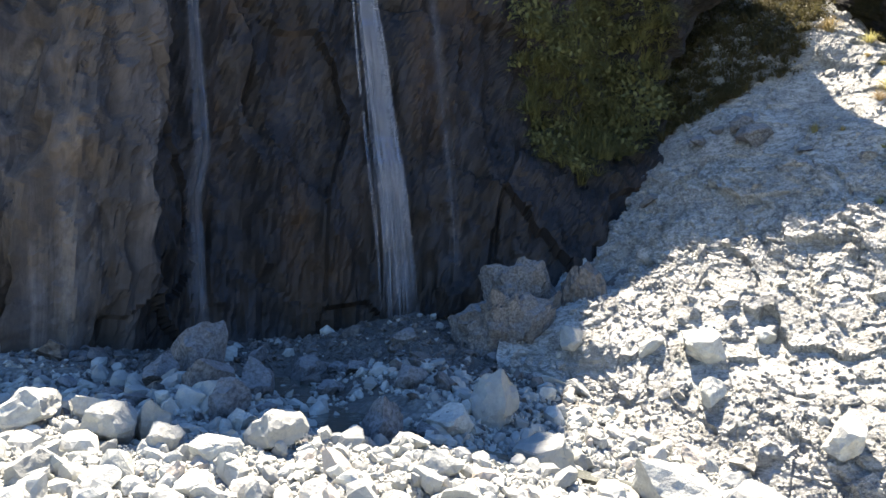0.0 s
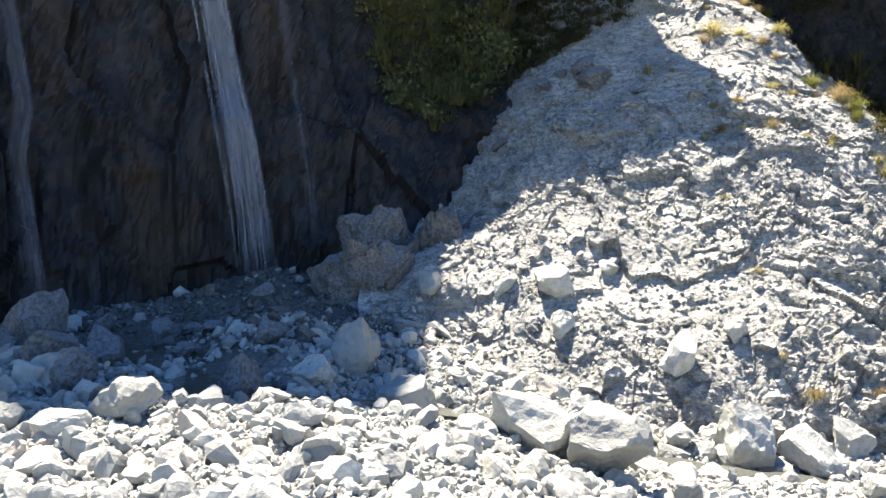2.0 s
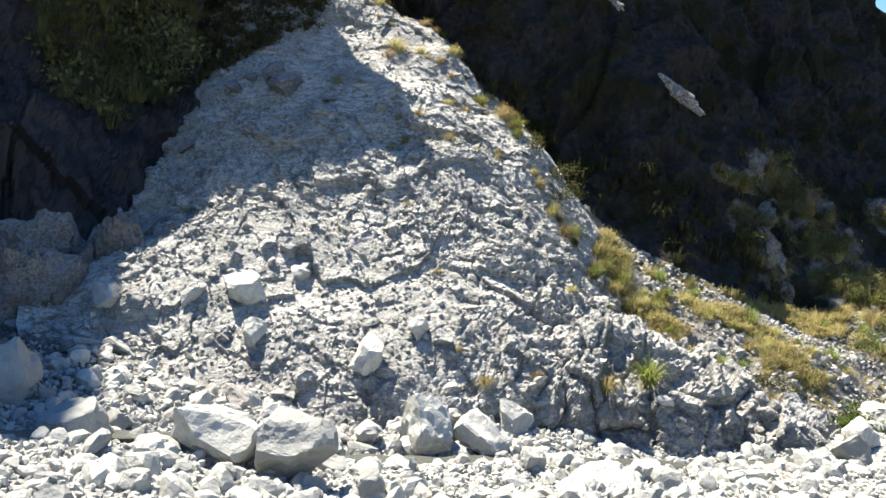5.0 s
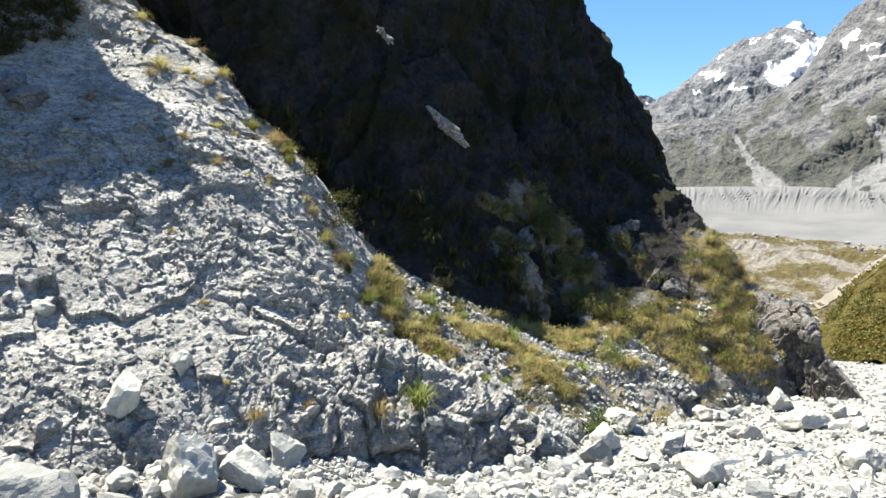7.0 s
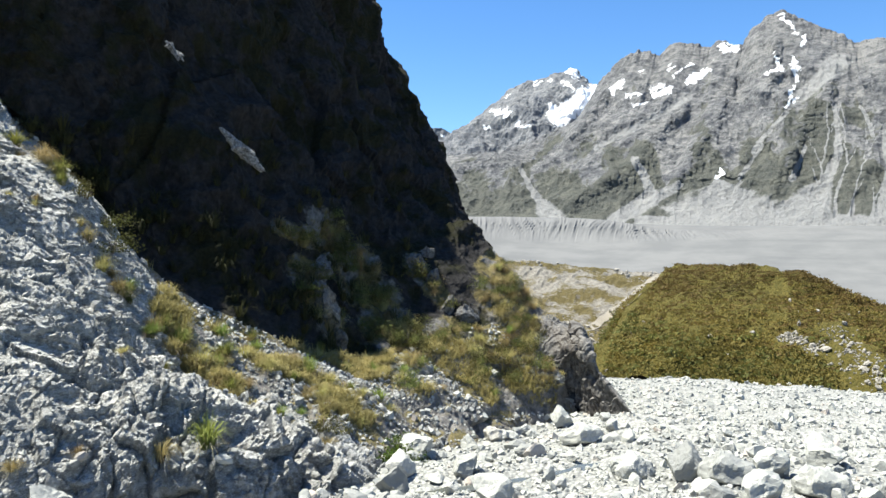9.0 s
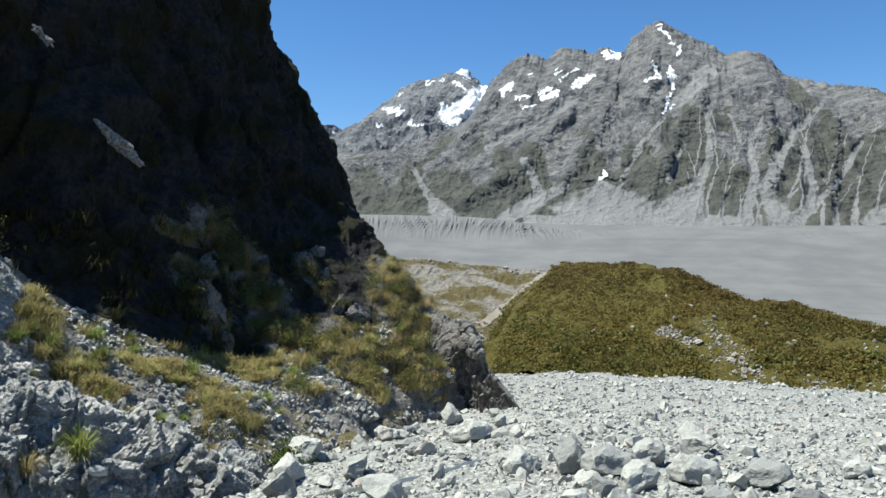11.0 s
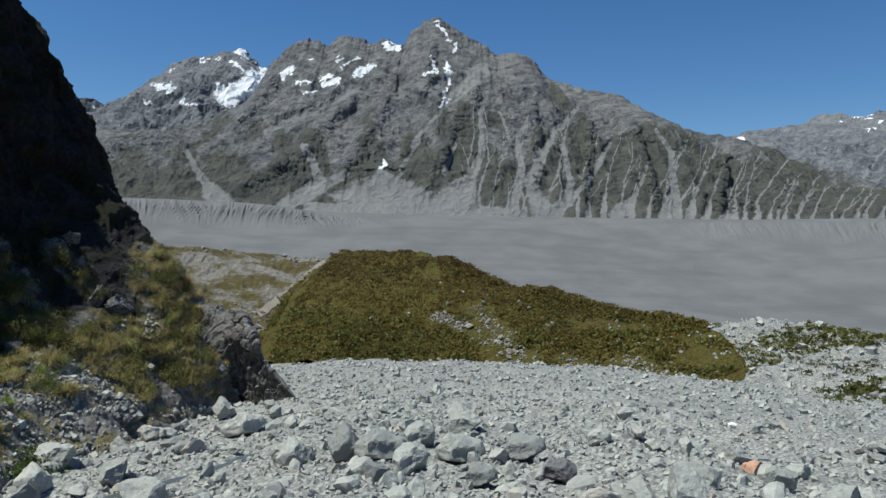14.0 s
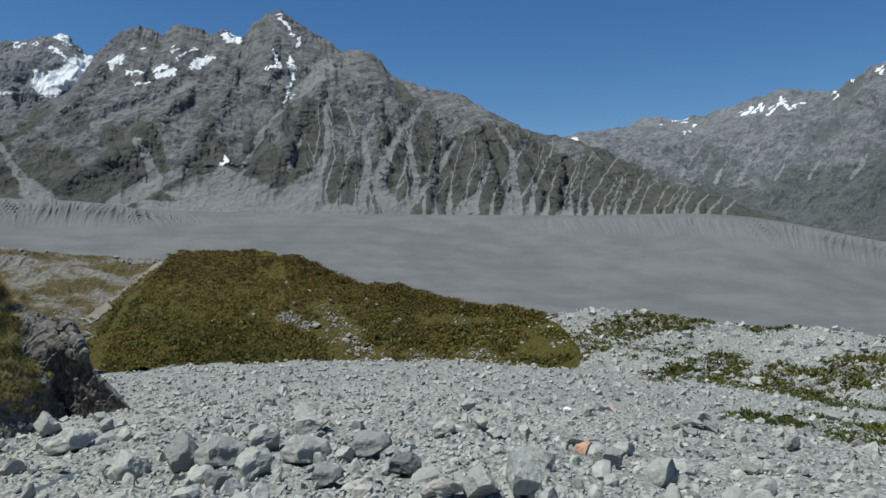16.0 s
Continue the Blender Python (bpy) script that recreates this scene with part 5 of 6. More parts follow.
pebble_places, chip_places, wet_shaded_places = [], [], []
for _ in range(43000):
    b, r = rng.uniform(-38, 138), 3.4 * (44 / 3.4) ** rng.random()
    name, at, n = surface(b, r)
    if name == "rock_slope" and rng.random() > (0.6 if r < 9.4 else 0.05):
        continue
    if name == "tussock_bank" and rng.random() > 0.7 and at.z > float(np.interp(b, *BANK_FOOT)) + 0.25:
        continue
    if name == "scrub_hill" and rng.random() > 0.015 + 0.4 * max(0.0, (b - 98) / 8.5):
        continue
    if not name or (name == "ground" and r < 11 and in_stream(at)):
        continue
    size = (0.024 + 0.0015 * r) * (1 - rng.random() * 0.995) ** -0.40
    size = min(size, 0.30 if r < 13 else 0.18)
    if name == "stony_bank":
        size = min(0.42, size * 1.7)
    if name in ("rock_slope", "scrub_hill", "tussock_bank"):
        size = min(size, 0.15)
    at = np.array(at) + (0, 0, size * 0.10)
    s = size * rng.uniform(0.8, 1.2, 3)
    # wet stones at the falls; those farther out get the dark tone as shade
    if name == "ground" and -30 < b < 5 and r > 6.6 + 0.6 * math.sin(b) and rng.random() < 0.88:
        wet_shaded_places.append((int(rng.integers(0, 24)), at, s, any_turn()))
    elif size > 0.011 * r:
        pebble_places.append((int(rng.integers(0, 24)) + (24 if size > 0.02 * r else 0), at, s, any_turn()))
    else:
        chip_places.append((int(rng.integers(0, 16)), at, s, any_turn()))
for _ in range(3600):
    b, r = rng.uniform(-33, 7), rng.uniform(6.4, 12.6)
    name, at, n = surface(b, r)
    if name == "ground" and noise.noise(at * 0.9) > -0.25:
        size = min(0.2, 0.04 * (1 - rng.random() * 0.99) ** -0.42)
        place = (int(rng.integers(0, 24)), np.array(at) + (0, 0, size * 0.12), size * rng.uniform(0.8, 1.25, 3), any_turn())
        (wet_shaded_places if r > 9.0 + rng.normal() * 0.5 else pebble_places).append(place)
slope_places = []
for _ in range(7000):
    b, r = rng.uniform(2, 56), rng.uniform(8.0, 16.5)
    name, at, n = surface(b, r)
    if name != "rock_slope" or n.z < 0.35:
        continue
    loose = noise.noise(at * 0.8)
    if loose < rng.uniform(-0.6, 0.5):
        continue
    size = min(0.24, 0.038 * (1 - rng.random() * 0.99) ** -0.4)
    slope_places.append((int(rng.integers(0, 24)) if size > 0.08 else 24 + int(rng.integers(0, 16)), np.array(at) + (0, 0, size * 0.08), size * rng.uniform(0.8, 1.25, 3), any_turn()))
bank_stones = 0
while bank_stones < 2600:
    b, r = rng.uniform(42, 75), rng.uniform(11, 19)
    name, at, n = surface(b, r)
    if name == "tussock_bank" and noise.noise((at.x * 0.9, at.y * 0.9, 3.0)) < rng.uniform(-0.25, 0.15):
        size = min(0.26, 0.036 * (1 - rng.random() * 0.99) ** -0.4)
        slope_places.append((int(rng.integers(0, 24)) if size > 0.08 else 24 + int(rng.integers(0, 16)), np.array(at) + (0, 0, size * 0.1), size * rng.uniform(0.8, 1.25, 3), any_turn()))
        bank_stones += 1
joined("slope_rubble", PEBBLES + CHIPS, slope_places, MOUND, "loose pale rubble lying on the rock slope and bank", "stones")
for _ in range(15000):
    b, r = rng.uniform(-38, 62), rng.uniform(3.8, 9.6)
    name, at, n = surface(b, r)
    if name == "ground" and not in_stream(at):
        size = min(0.21, 0.042 * (1 - rng.random() * 0.997) ** -0.36)
        pebble_places.append((int(rng.integers(0, 24)) + (24 if size > 0.10 else 0), np.array(at) + (0, 0, size * 0.15), size * rng.uniform(0.8, 1.25, 3), any_turn()))
old_places = []
for _ in range(7000):
    b, r = rng.uniform(62, 106), rng.uniform(26, 80)
    name, at, n = surface(b, r)
    if name == "old_moraine" and noise.noise(at * 0.12) > -0.1 or name == "scrub_hill" and rng.random() < 0.02 + 0.2 * max(0.0, (b - 98) / 8.5):
        size = min(0.5, 0.12 * (1 - rng.random() * 0.99) ** -0.4) if name == "old_moraine" else rng.uniform(0.10, 0.30)
        old_places.append((int(rng.integers(0, 24)), np.array(at) + (0, 0, size * 0.15), size * rng.uniform(0.8, 1.25, 3), any_turn()))
joined("river_stones", NEAR_PEBBLES, pebble_places, STONES, "pale grey angular stones covering the wash and slope", "stones")
joined("gravel_chips", CHIPS, chip_places, STONES, "pale grey gravel chips between the stones", "gravel")
joined("wet_rubble", PEBBLES, wet_shaded_places, WET, "wet rubble before the falls, its dark colour also carrying the shade", "stones")

SCAR_STONE = rock_material("lichened_rubble", (0.33, 0.31, 0.27), (0.24, 0.225, 0.195), (0.10, 0.095, 0.08), 1.5, 0.1)
joined("moraine_rubble", PEBBLES, old_places, SCAR_STONE, "weathered grey-brown rubble on the old moraine and hill", "stones")

# ---- the rock spur at the end of the bank ----
SPUR_ROCK = rock_material("weathered_spur", (0.19, 0.186, 0.178), (0.10, 0.097, 0.092), (0.038, 0.036, 0.035), 1.2, 0.3, 0.9, (0.07, 0.056, 0.045))


def crag(name, centre, size, seed, material, label, turn=0.0, level=5, cut=14):
    """A crag: a ball cut by random planes, fissured and roughened."""
    r = np.random.default_rng(seed)
    v, f = ico(level)
    v = v * 1.25
    planes = [(r.normal(size=3), r.uniform(0.62, 0.98)) for _ in range(cut)]
    for n, d in planes:
        n = n / np.linalg.norm(n)
        v = v - np.clip(v @ n - d, 0, None)[:, None] * n * 0.95
    p = v * (np.array(size) * 0.5)
    out = v / np.linalg.norm(v, axis=1, keepdims=True)
    f1, f2, val = cells(p * (1.3, 1.3, 0.9) + seed, seed)
    p = p + out * (0.22 * (val - 0.5) + 0.20 * ridged(p * (1.4, 1.4, 0.8) + seed, 5, seed, 0.58) + 0.03 * fbm(p * 6, 3, seed))[:, None]
    ob = part(name, mesh_of(name, p, f), material)
    ob.matrix_world = Matrix.Translation(centre) @ pose(0, 0, 0, 0, 0, turn)
    return tagged(ob, label, "rock")


for b, r, z, size, k, label in ((1.3, 11.0, -0.05, (1.25, 1.1, 1.5), 41, "large weathered grey-brown boulder below the falls"), (4.6, 11.4, 0.1, (1.0, 0.9, 1.35), 44, "mossy green and grey boulder below the falls"),
                                (3.0, 12.3, 0.55, (1.1, 0.9, 1.0), 47, "grey boulder wedged against the cliff foot"), (7.2, 11.9, 0.35, (0.9, 0.8, 1.2), 50, "blue-grey boulder in the shade of the cliff"),
                                (9.4, 12.2, 0.45, (1.0, 0.8, 1.1), 53, "blue-grey boulder in the shade of the cliff")):
    crag("boulder", spot(b, r, z - 0.1), [0.82 * s for s in size], k, KNOB if b < 4 else MOSSY if b < 6 else WET, label, k * 7, 5, 18)["category"] = "boulder"
SPUR_LINES = [
    [(68.9, 17.4, -2.84), (71.3, 18.2, -3.06), (73, 18.6, -3.16), (75.1, 17.9, -3), (76.9, 17.3, -2.8), (78.4, 16.9, -2.61)],
    [(69.6, 18, -2.14), (71.2, 18.4, -2.34), (73, 18.5, -2.34), (74.9, 17.8, -2.25), (76.4, 17.3, -2.23), (78.2, 16.9, -2.49)],
    [(70, 18.6, -1.27), (71.3, 18.6, -1.26), (73, 18.3, -1.11), (74.5, 17.7, -1.07), (75.5, 17.4, -1.59), (78, 16.9, -2.41)],
    [(70, 19.8, -0.32), (71.3, 19.7, -0.47), (73, 19.3, -0.68), (74.4, 18.6, -0.91), (75.1, 18.1, -1.47), (77.7, 17.3, -2.41)],
    [(70, 21.5, -0.69), (71.2, 21.5, -1), (72.9, 21.5, -1.48), (74.2, 20.8, -1.84), (75, 20.2, -2.42), (77.3, 19.4, -3.05)],
]


def spur_relief(p, u, v):
    w = np.stack([fbm(p * 0.9, 3, 231), fbm(p * 0.9, 3, 241), fbm(p * 0.9, 3, 251)], 1)
    a, ga = facets((p + 0.3 * w) * (0.9, 0.9, 0.7), 203, 1.5)
    b, gb = facets((p + 0.15 * w) * (2.4, 2.4, 1.8), 213, 1.4)
    d = 0.15 * a + 0.06 * b - 0.03 * np.exp(-gb / 0.05) + 0.06 * ridged((p + 0.2 * w) * (2.0, 2.0, 1.2), 4, 99, 0.6)
    return d * np.clip((1 - u) * 2.2, 0.05, 1)


spur, spur_p, spur_f = landform("rock_spur", sheet(SPUR_LINES, 190, 150), spur_relief, SPUR_ROCK, "weathered grey rock spur at the end of the bank")
spur["category"] = "rock"

# rock edges that catch the sun: the light is a pale base colour
SLIVER = rock_material("bleached_rock", (0.36, 0.355, 0.35), (0.24, 0.235, 0.23), (0.05, 0.05, 0.05), 2.5, 0.5)
for a, b, wide, seed in ((spot(47.2, 15.5, 3.62), spot(50.4, 15.6, 2.75), 0.17, 231), (spot(43.4, 15.6, 5.3), spot(44.7, 15.6, 4.9), 0.11, 237)):
    way = Vector(b - a)
    v, f = ico(5)
    v = v * (0.5 * way.length, 0.5 * wide, 0.5 * wide)
    q, gap = facets(v * (3.0, 6.0, 6.0) + seed, seed, 1.4)
    v = v + v / np.linalg.norm(v, axis=1, keepdims=True) * (0.07 * q - 0.03 * np.exp(-gap / 0.08) + 0.05 * ridged(v * 5 + seed, 4, seed, 0.6))[:, None]
    ob = part("rock_sliver", mesh_of("rock_sliver", v, f), SLIVER)
    ob.matrix_world = Matrix.Translation((a + b) / 2) @ Vector((1, 0, 0)).rotation_difference(way).to_matrix().to_4x4()
    tagged(ob, "sunlit broken rock on the bluff, its light put into the colour", "rock", "slivers")

# ---- blocks that stand out of the rock slope ----
SLOPE_BLOCKS = [mesh_of("block", *stone_shape(4, 200 + k, 16, 0.07)) for k in range(8)]
for me in SLOPE_BLOCKS:
    me.materials.append(MOUND)
blocks = 0
while blocks < 45:
    b, r = rng.uniform(7, 50), 8.3 + 6.0 * rng.random() ** 2
    name, at, n = surface(b, r)
    if name != "rock_slope":
        continue
    size = rng.uniform(0.2, 0.5)
    ob = part("block", SLOPE_BLOCKS[int(rng.integers(0, 8))], None, mound)
    ob.matrix_world = Matrix.Translation(at - n * size * 0.08) @ pose(0, 0, 0, rng.uniform(-25, 25), rng.uniform(-25, 25), rng.uniform(0, 360)) @ Matrix.Diagonal((size, size * 0.9, size * rng.uniform(0.8, 1.2), 1))
    blocks += 1

# ---- plants ----
def blade_tuft(count, height, spread, width, seed, droop=0.7):
    """Grass blades that rise from one root and arch outwards."""
    r = np.random.default_rng(seed)
    vs, fs = [], []
    for _ in range(count):
        a, lean = r.uniform(0, 2 * math.pi), r.uniform(0.1, 1.0) ** 0.7
        h, w = height * r.uniform(0.6, 1.1), width * r.uniform(0.6, 1.2)
        out, side = np.array((math.cos(a), math.sin(a), 0)), np.array((-math.sin(a), math.cos(a), 0))
        root = out * r.uniform(0, 0.18) * spread
        k = len(vs)
        for s, ww in ((0.0, 1.0), (0.45, 0.85), (0.8, 0.5)):
            c = root + out * spread * lean * s ** 1.5 + np.array((0, 0, h * (s - droop * lean * s ** 3)))
            vs += [c - side * w * ww, c + side * w * ww]
        vs.append(root + out * spread * lean * 1.12 + np.array((0, 0, h * (1.0 - droop * lean * 1.1))))
        fs += [(k, k + 1, k + 3), (k, k + 3, k + 2), (k + 2, k + 3, k + 5), (k + 2, k + 5, k + 4), (k + 4, k + 5, k + 6)]
    return np.array(vs), np.array(fs)


def leaf_clump(count, size, leaf, seed, flat=0.75):
    """Small leaves scattered through a lumpy mass with gaps."""
    r = np.random.default_rng(seed)
    lumps = r.normal(size=(7, 3)) * (0.30, 0.30, 0.22) * size
    vs, fs = [], []
    for i in range(count):
        c = lumps[i % 7] + r.normal(size=3) * 0.15 * size
        c[2] = abs(c[2]) * flat + 0.03
        d, e = r.normal(size=3), r.normal(size=3)
        d /= np.linalg.norm(d)
        e = np.cross(d, e)
        e /= np.linalg.norm(e)
        s = leaf * r.uniform(0.6, 1.4)
        k = len(vs)
        vs += [c - d * s, c + e * s * 0.45, c + d * s, c - e * s * 0.45]
        fs += [(k, k + 1, k + 2), (k, k + 2, k + 3)]
    return np.array(vs), np.array(fs)


def tuft_pair(seed, material, skirt_material, count, height, spread, width, droop):
    live = mesh_of("leaf_tuft", *blade_tuft(count, height, spread, width, seed, droop))
    live.materials.append(material)
    dead = mesh_of("dry_skirt", *blade_tuft(count // 3, height * 0.62, spread * 0.95, width, seed + 90, 1.25))
    dead.materials.append(skirt_material)
    return live, dead


DRY = leaf_material("dead_grass", (0.36, 0.30, 0.19), (0.20, 0.165, 0.10))
TWIG = rock_material("twig_bark", (0.15, 0.12, 0.09), (0.10, 0.08, 0.06), (0.05, 0.04, 0.03), 20.0, 0.1)
TUSSOCK_MESHES = [tuft_pair(300 + k, TUSSOCK, DRY, 170, 0.62, 0.48, 0.006, 0.85) for k in range(5)]
FLAX_MESHES = [tuft_pair(320 + k, GREEN_TUSSOCK, DRY, 150, 0.7, 0.42, 0.009, 0.6) for k in range(2)]


def shrub_pair(count, leaf, seed, material):
    leaves = mesh_of("foliage", *leaf_clump(count, 1.0, leaf, seed))
    leaves.materials.append(material)
    stems = mesh_of("stem", *blade_tuft(16, 0.5, 0.42, 0.012, seed + 70, 0.2))
    stems.materials.append(TWIG)
    return leaves, stems


SHRUB_MESHES = [shrub_pair(900, 0.035, 340 + k, SHRUB) for k in range(4)]
BRIGHT_MESH = shrub_pair(1300, 0.04, 360, BRIGHT_SHRUB)


def plant(name, meshes, at, size, label, category, group):
    ob = new(name)
    ob.matrix_world = Matrix.Translation(at) @ pose(0, 0, 0, rng.uniform(-10, 10), rng.uniform(-10, 10), rng.uniform(0, 360)) @ Matrix.Diagonal((size, size, size * rng.uniform(0.85, 1.15), 1))
    for me in meshes:
        part(me.name.split(".")[0], me, None, ob)
    return tagged(ob, label, category, group)


def set_tussock(b, r, size, green=False):
    at = surface(b, r)[1] - Vector((0, 0, 0.03))
    if green:
        return plant("tussock", FLAX_MESHES[int(rng.integers(0, 2))], at, size, "green arching tussock growing out of the rock", "grass tuft", "tussocks")
    return plant("tussock", TUSSOCK_MESHES[int(rng.integers(0, 5))], at, size, "golden dry tussock grass growing on the slope", "grass tuft", "tussocks")


for b, r, s in ((24.1, 17.3, 0.8), (26.5, 16.9, 0.6), (27.7, 15.6, 0.9), (29.3, 13.5, 0.45), (35.2, 13.1, 0.35), (30.5, 10.6, 0.32), (40.9, 10.5, 0.34), (32.1, 9.2, 0.25), (34.2, 8.95, 0.38), (38.1, 9.15, 0.3),
                (40.3, 12.5, 0.6), (38.5, 13.0, 0.6), (39.4, 12.8, 0.6), (42.9, 12.5, 0.75), (52.1, 13.8, 0.75), (28.4, 11.7, 0.3), (55.2, 10.6, 0.5), (44.0, 12.2, 0.7), (46.0, 12.3, 0.6)):
    set_tussock(b, r, s)
for b, r, s in ((46.6, 9.5, 0.85), (43.2, 12.7, 0.8), (41.0, 12.9, 0.6), (44.6, 12.6, 0.7)):
    set_tussock(b, r, s, True)
set_tussock(43.4, 9.3, 0.6)
for _ in range(26):
    b = rng.uniform(23, 37)
    set_tussock(b, rng.uniform(12.8, 17.2), rng.uniform(0.2, 0.5))
for _ in range(24):          # along the crest of the rock slope
    b = rng.uniform(28, 44)
    set_tussock(b, float(np.interp(b, (28, 31, 34.2, 37.4, 40.6, 44), (18.0, 16.7, 14.9, 13.5, 12.4, 11.6))) + rng.normal() * 0.25, rng.uniform(0.3, 0.7), rng.random() < 0.3)
bank_tufts = 0
while bank_tufts < 95:
    b, r = rng.uniform(41, 75), rng.uniform(11, 19.5)
    name, at, n = surface(b, r)
    if name == "tussock_bank" and at.z > float(np.interp(b, *BANK_FOOT)) + 0.1 and noise.noise(at * 0.55) > -0.25:
        set_tussock(b, r, rng.uniform(0.25, 0.62), rng.random() < 0.22)
        bank_tufts += 1
SURFACES["rock_bluff"] = BLUFF_TREE
# the sunny ribs below the bluff: from (bearing, elevation) to (bearing, elevation), half width, in degrees
RIBS = ((54.39, 1.9, 57.17, -1.11, 0.96), (56.95, -1.11, 59.33, -5.01, 1.22), (58.89, -5.01, 61.72, -7.82, 1.39), (61.28, -0.9, 63.68, -3.73, 0.52), (67.59, -1.12, 71.03, -4.98, 0.96), (68.02, -3.28, 70.61, -8.39, 1.48), (64.11, -6.75, 68.45, -8.43, 1.31), (51.44, 1.89, 53.75, 0.61, 0.44), (52.91, -1.1, 55.45, -5.83, 0.7))

put_mask(bluff, "rib", np.clip(reach_of(*sight(bluff_p), [(b0, e0, w * 1.5, b1, e1, w * 1.5) for b0, e0, b1, e1, w in RIBS]), -1, 1))


def outward(b, rise):
    """Where a line of sight from the stand meets the bank, the spur or the bluff."""
    way = Vector((math.sin(radians(b)), math.cos(radians(b)), math.tan(radians(rise)))).normalized()
    hits = [t.ray_cast(Vector((*CENTRE, 1.18)), way)[0] for t in (BLUFF_TREE, SURFACES["tussock_bank"])]
    hits = [h for h in hits if h is not None]
    return min(hits, key=lambda h: h.length) if hits else None


for b, e, k in ((54.39, -1.75, 18), (55.03, -4.12, 19), (61.72, -1.12, 21), (62.8, -2.43, 27), (64.11, -4.38, 29), (65.63, -5.02, 31), (55.88, -6.69, 33), (62.37, -0.25, 35)):
    at = outward(b, e)
    if at is not None:
        size = rng.uniform(0.45, 0.75)
        ob = part("rock_outcrop", mesh_of("rock_outcrop", *stone_shape(4, 500 + k, 20, 0.12)), SPUR_ROCK)
        ob.matrix_world = Matrix.Translation(at) @ pose(0, 0, 0, rng.uniform(-20, 20), rng.uniform(10, 40), rng.uniform(0, 360)) @ Matrix.Diagonal((size, size * 0.8, size * 1.6, 1))
        tagged(ob, "grey rock outcrop among tussock on the steep rib", "rock", "outcrops on the ribs")
for b0, e0, b1, e1, w in RIBS:
    for _ in range(int(5 + 4.5 * math.hypot(b1 - b0, e1 - e0) * w)):
        t = rng.random()
        at = outward(b0 + t * (b1 - b0) + rng.normal() * w * 0.45, e0 + t * (e1 - e0) + rng.normal() * w * 0.45)
        if at is None:
            continue
        at = at - Vector((0, 0, 0.05))
        if rng.random() < 0.68:
            plant("tussock", TUSSOCK_MESHES[int(rng.integers(0, 5))], at, rng.uniform(0.4, 0.85), "golden dry tussock grass on the steep rib", "grass tuft", "tussocks")
        else:
            plant("shrub", SHRUB_MESHES[int(rng.integers(0, 4))], at, rng.uniform(0.35, 0.7), "olive green scrub bush on the steep rib", "shrub", "shrubs")
plant("shrub", BRIGHT_MESH, surface(60.9, 12.2)[1], 0.75, "bright green low shrub at the edge of the gravel", "shrub", "shrubs")
plant("shrub", BRIGHT_MESH, surface(59.4, 11.9)[1], 0.4, "bright green low shrub at the edge of the gravel", "shrub", "shrubs")
for b, r, s in ((54.8, 10.9, 0.5), (60.5, 14.9, 0.6), (66, 16.6, 0.6), (68.5, 17.4, 0.7), (70.4, 17.8, 0.6), (40.0, 13.4, 0.6), (38.3, 13.8, 0.5), (39.2, 13.9, 0.6)):
    plant("shrub", SHRUB_MESHES[int(rng.integers(0, 4))], surface(b, r)[1], s, "olive green scrub bush on the bank", "shrub", "shrubs")

# turf between the tussocks
TURF = [blade_tuft(9, 0.22, 0.2, 0.006, 400 + k, 0.6) for k in range(8)]
turf_places = []
while len(turf_places) < 3400:
    b, r = rng.uniform(42, 78), rng.uniform(10.5, 20)
    name, at, n = surface(b, r)
    bare = noise.noise((at.x * 0.9, at.y * 0.9, 3.0))
    if name == "tussock_bank" and bare > 0.06 + 0.35 * max(0.0, 1 - (at.z - float(np.interp(b, *BANK_FOOT))) / 0.5) and at.z > float(np.interp(b, *BANK_FOOT)):
        a = rng.uniform(0, 2 * math.pi)
        turn = np.array(((math.cos(a), -math.sin(a), 0), (math.sin(a), math.cos(a), 0), (0, 0, 1)))
        turf_places.append((int(rng.integers(0, 8)), np.array(at), rng.uniform(0.5, 1.25), turn))
joined("turf", TURF, turf_places, TUSSOCK, "dry golden grass turf covering the bank", "grass")


def scatter_on(p, f, count, keep, shapes, low, high, lift=0.0):
    """Places on random faces of a sheet, for which keep(place) holds."""
    out = []
    while len(out) < count:
        q = p[f[int(rng.integers(0, len(f)))]].mean(0)
        if keep(q):
            a = rng.uniform(0, 2 * math.pi)
            turn = np.array(((math.cos(a), -math.sin(a), 0), (math.sin(a), math.cos(a), 0), (0, 0, 1)))
            out.append((int(rng.integers(0, len(shapes))), q + (0, 0, lift), rng.uniform(low, high), turn))
    return out


def polar(q):
    return math.degrees(math.atan2(q[0] - CENTRE[0], q[1] - CENTRE[1])), math.hypot(q[0] - CENTRE[0], q[1] - CENTRE[1])


# leaf colour kept very dark, with the bluff's shade in it
SHADED_SCRUB = leaf_material("dark_scrub", (0.060, 0.056, 0.022), (0.02, 0.023, 0.009))
CLUMPS = [leaf_clump(80, 1.0, 0.07, 420 + k) for k in range(6)] + [blade_tuft(40, 0.7, 0.6, 0.012, 430 + k, 0.95) for k in range(5)]
joined("bluff_scrub", CLUMPS[6:], scatter_on(bluff_p, bluff_f, 200, lambda q: q[2] < 3.6 and polar(q)[0] < 61 and polar(q)[1] < 22, CLUMPS[6:], 0.3, 0.8), SHADED_SCRUB, "scrub and tussock clinging to the bluff, shade put into their colour", "scrub")
DRAPES = CLUMPS[6:] + [blade_tuft(60, 0.5, 0.9, 0.010, 450 + k, 1.5) for k in range(4)] + CLUMPS[:2]
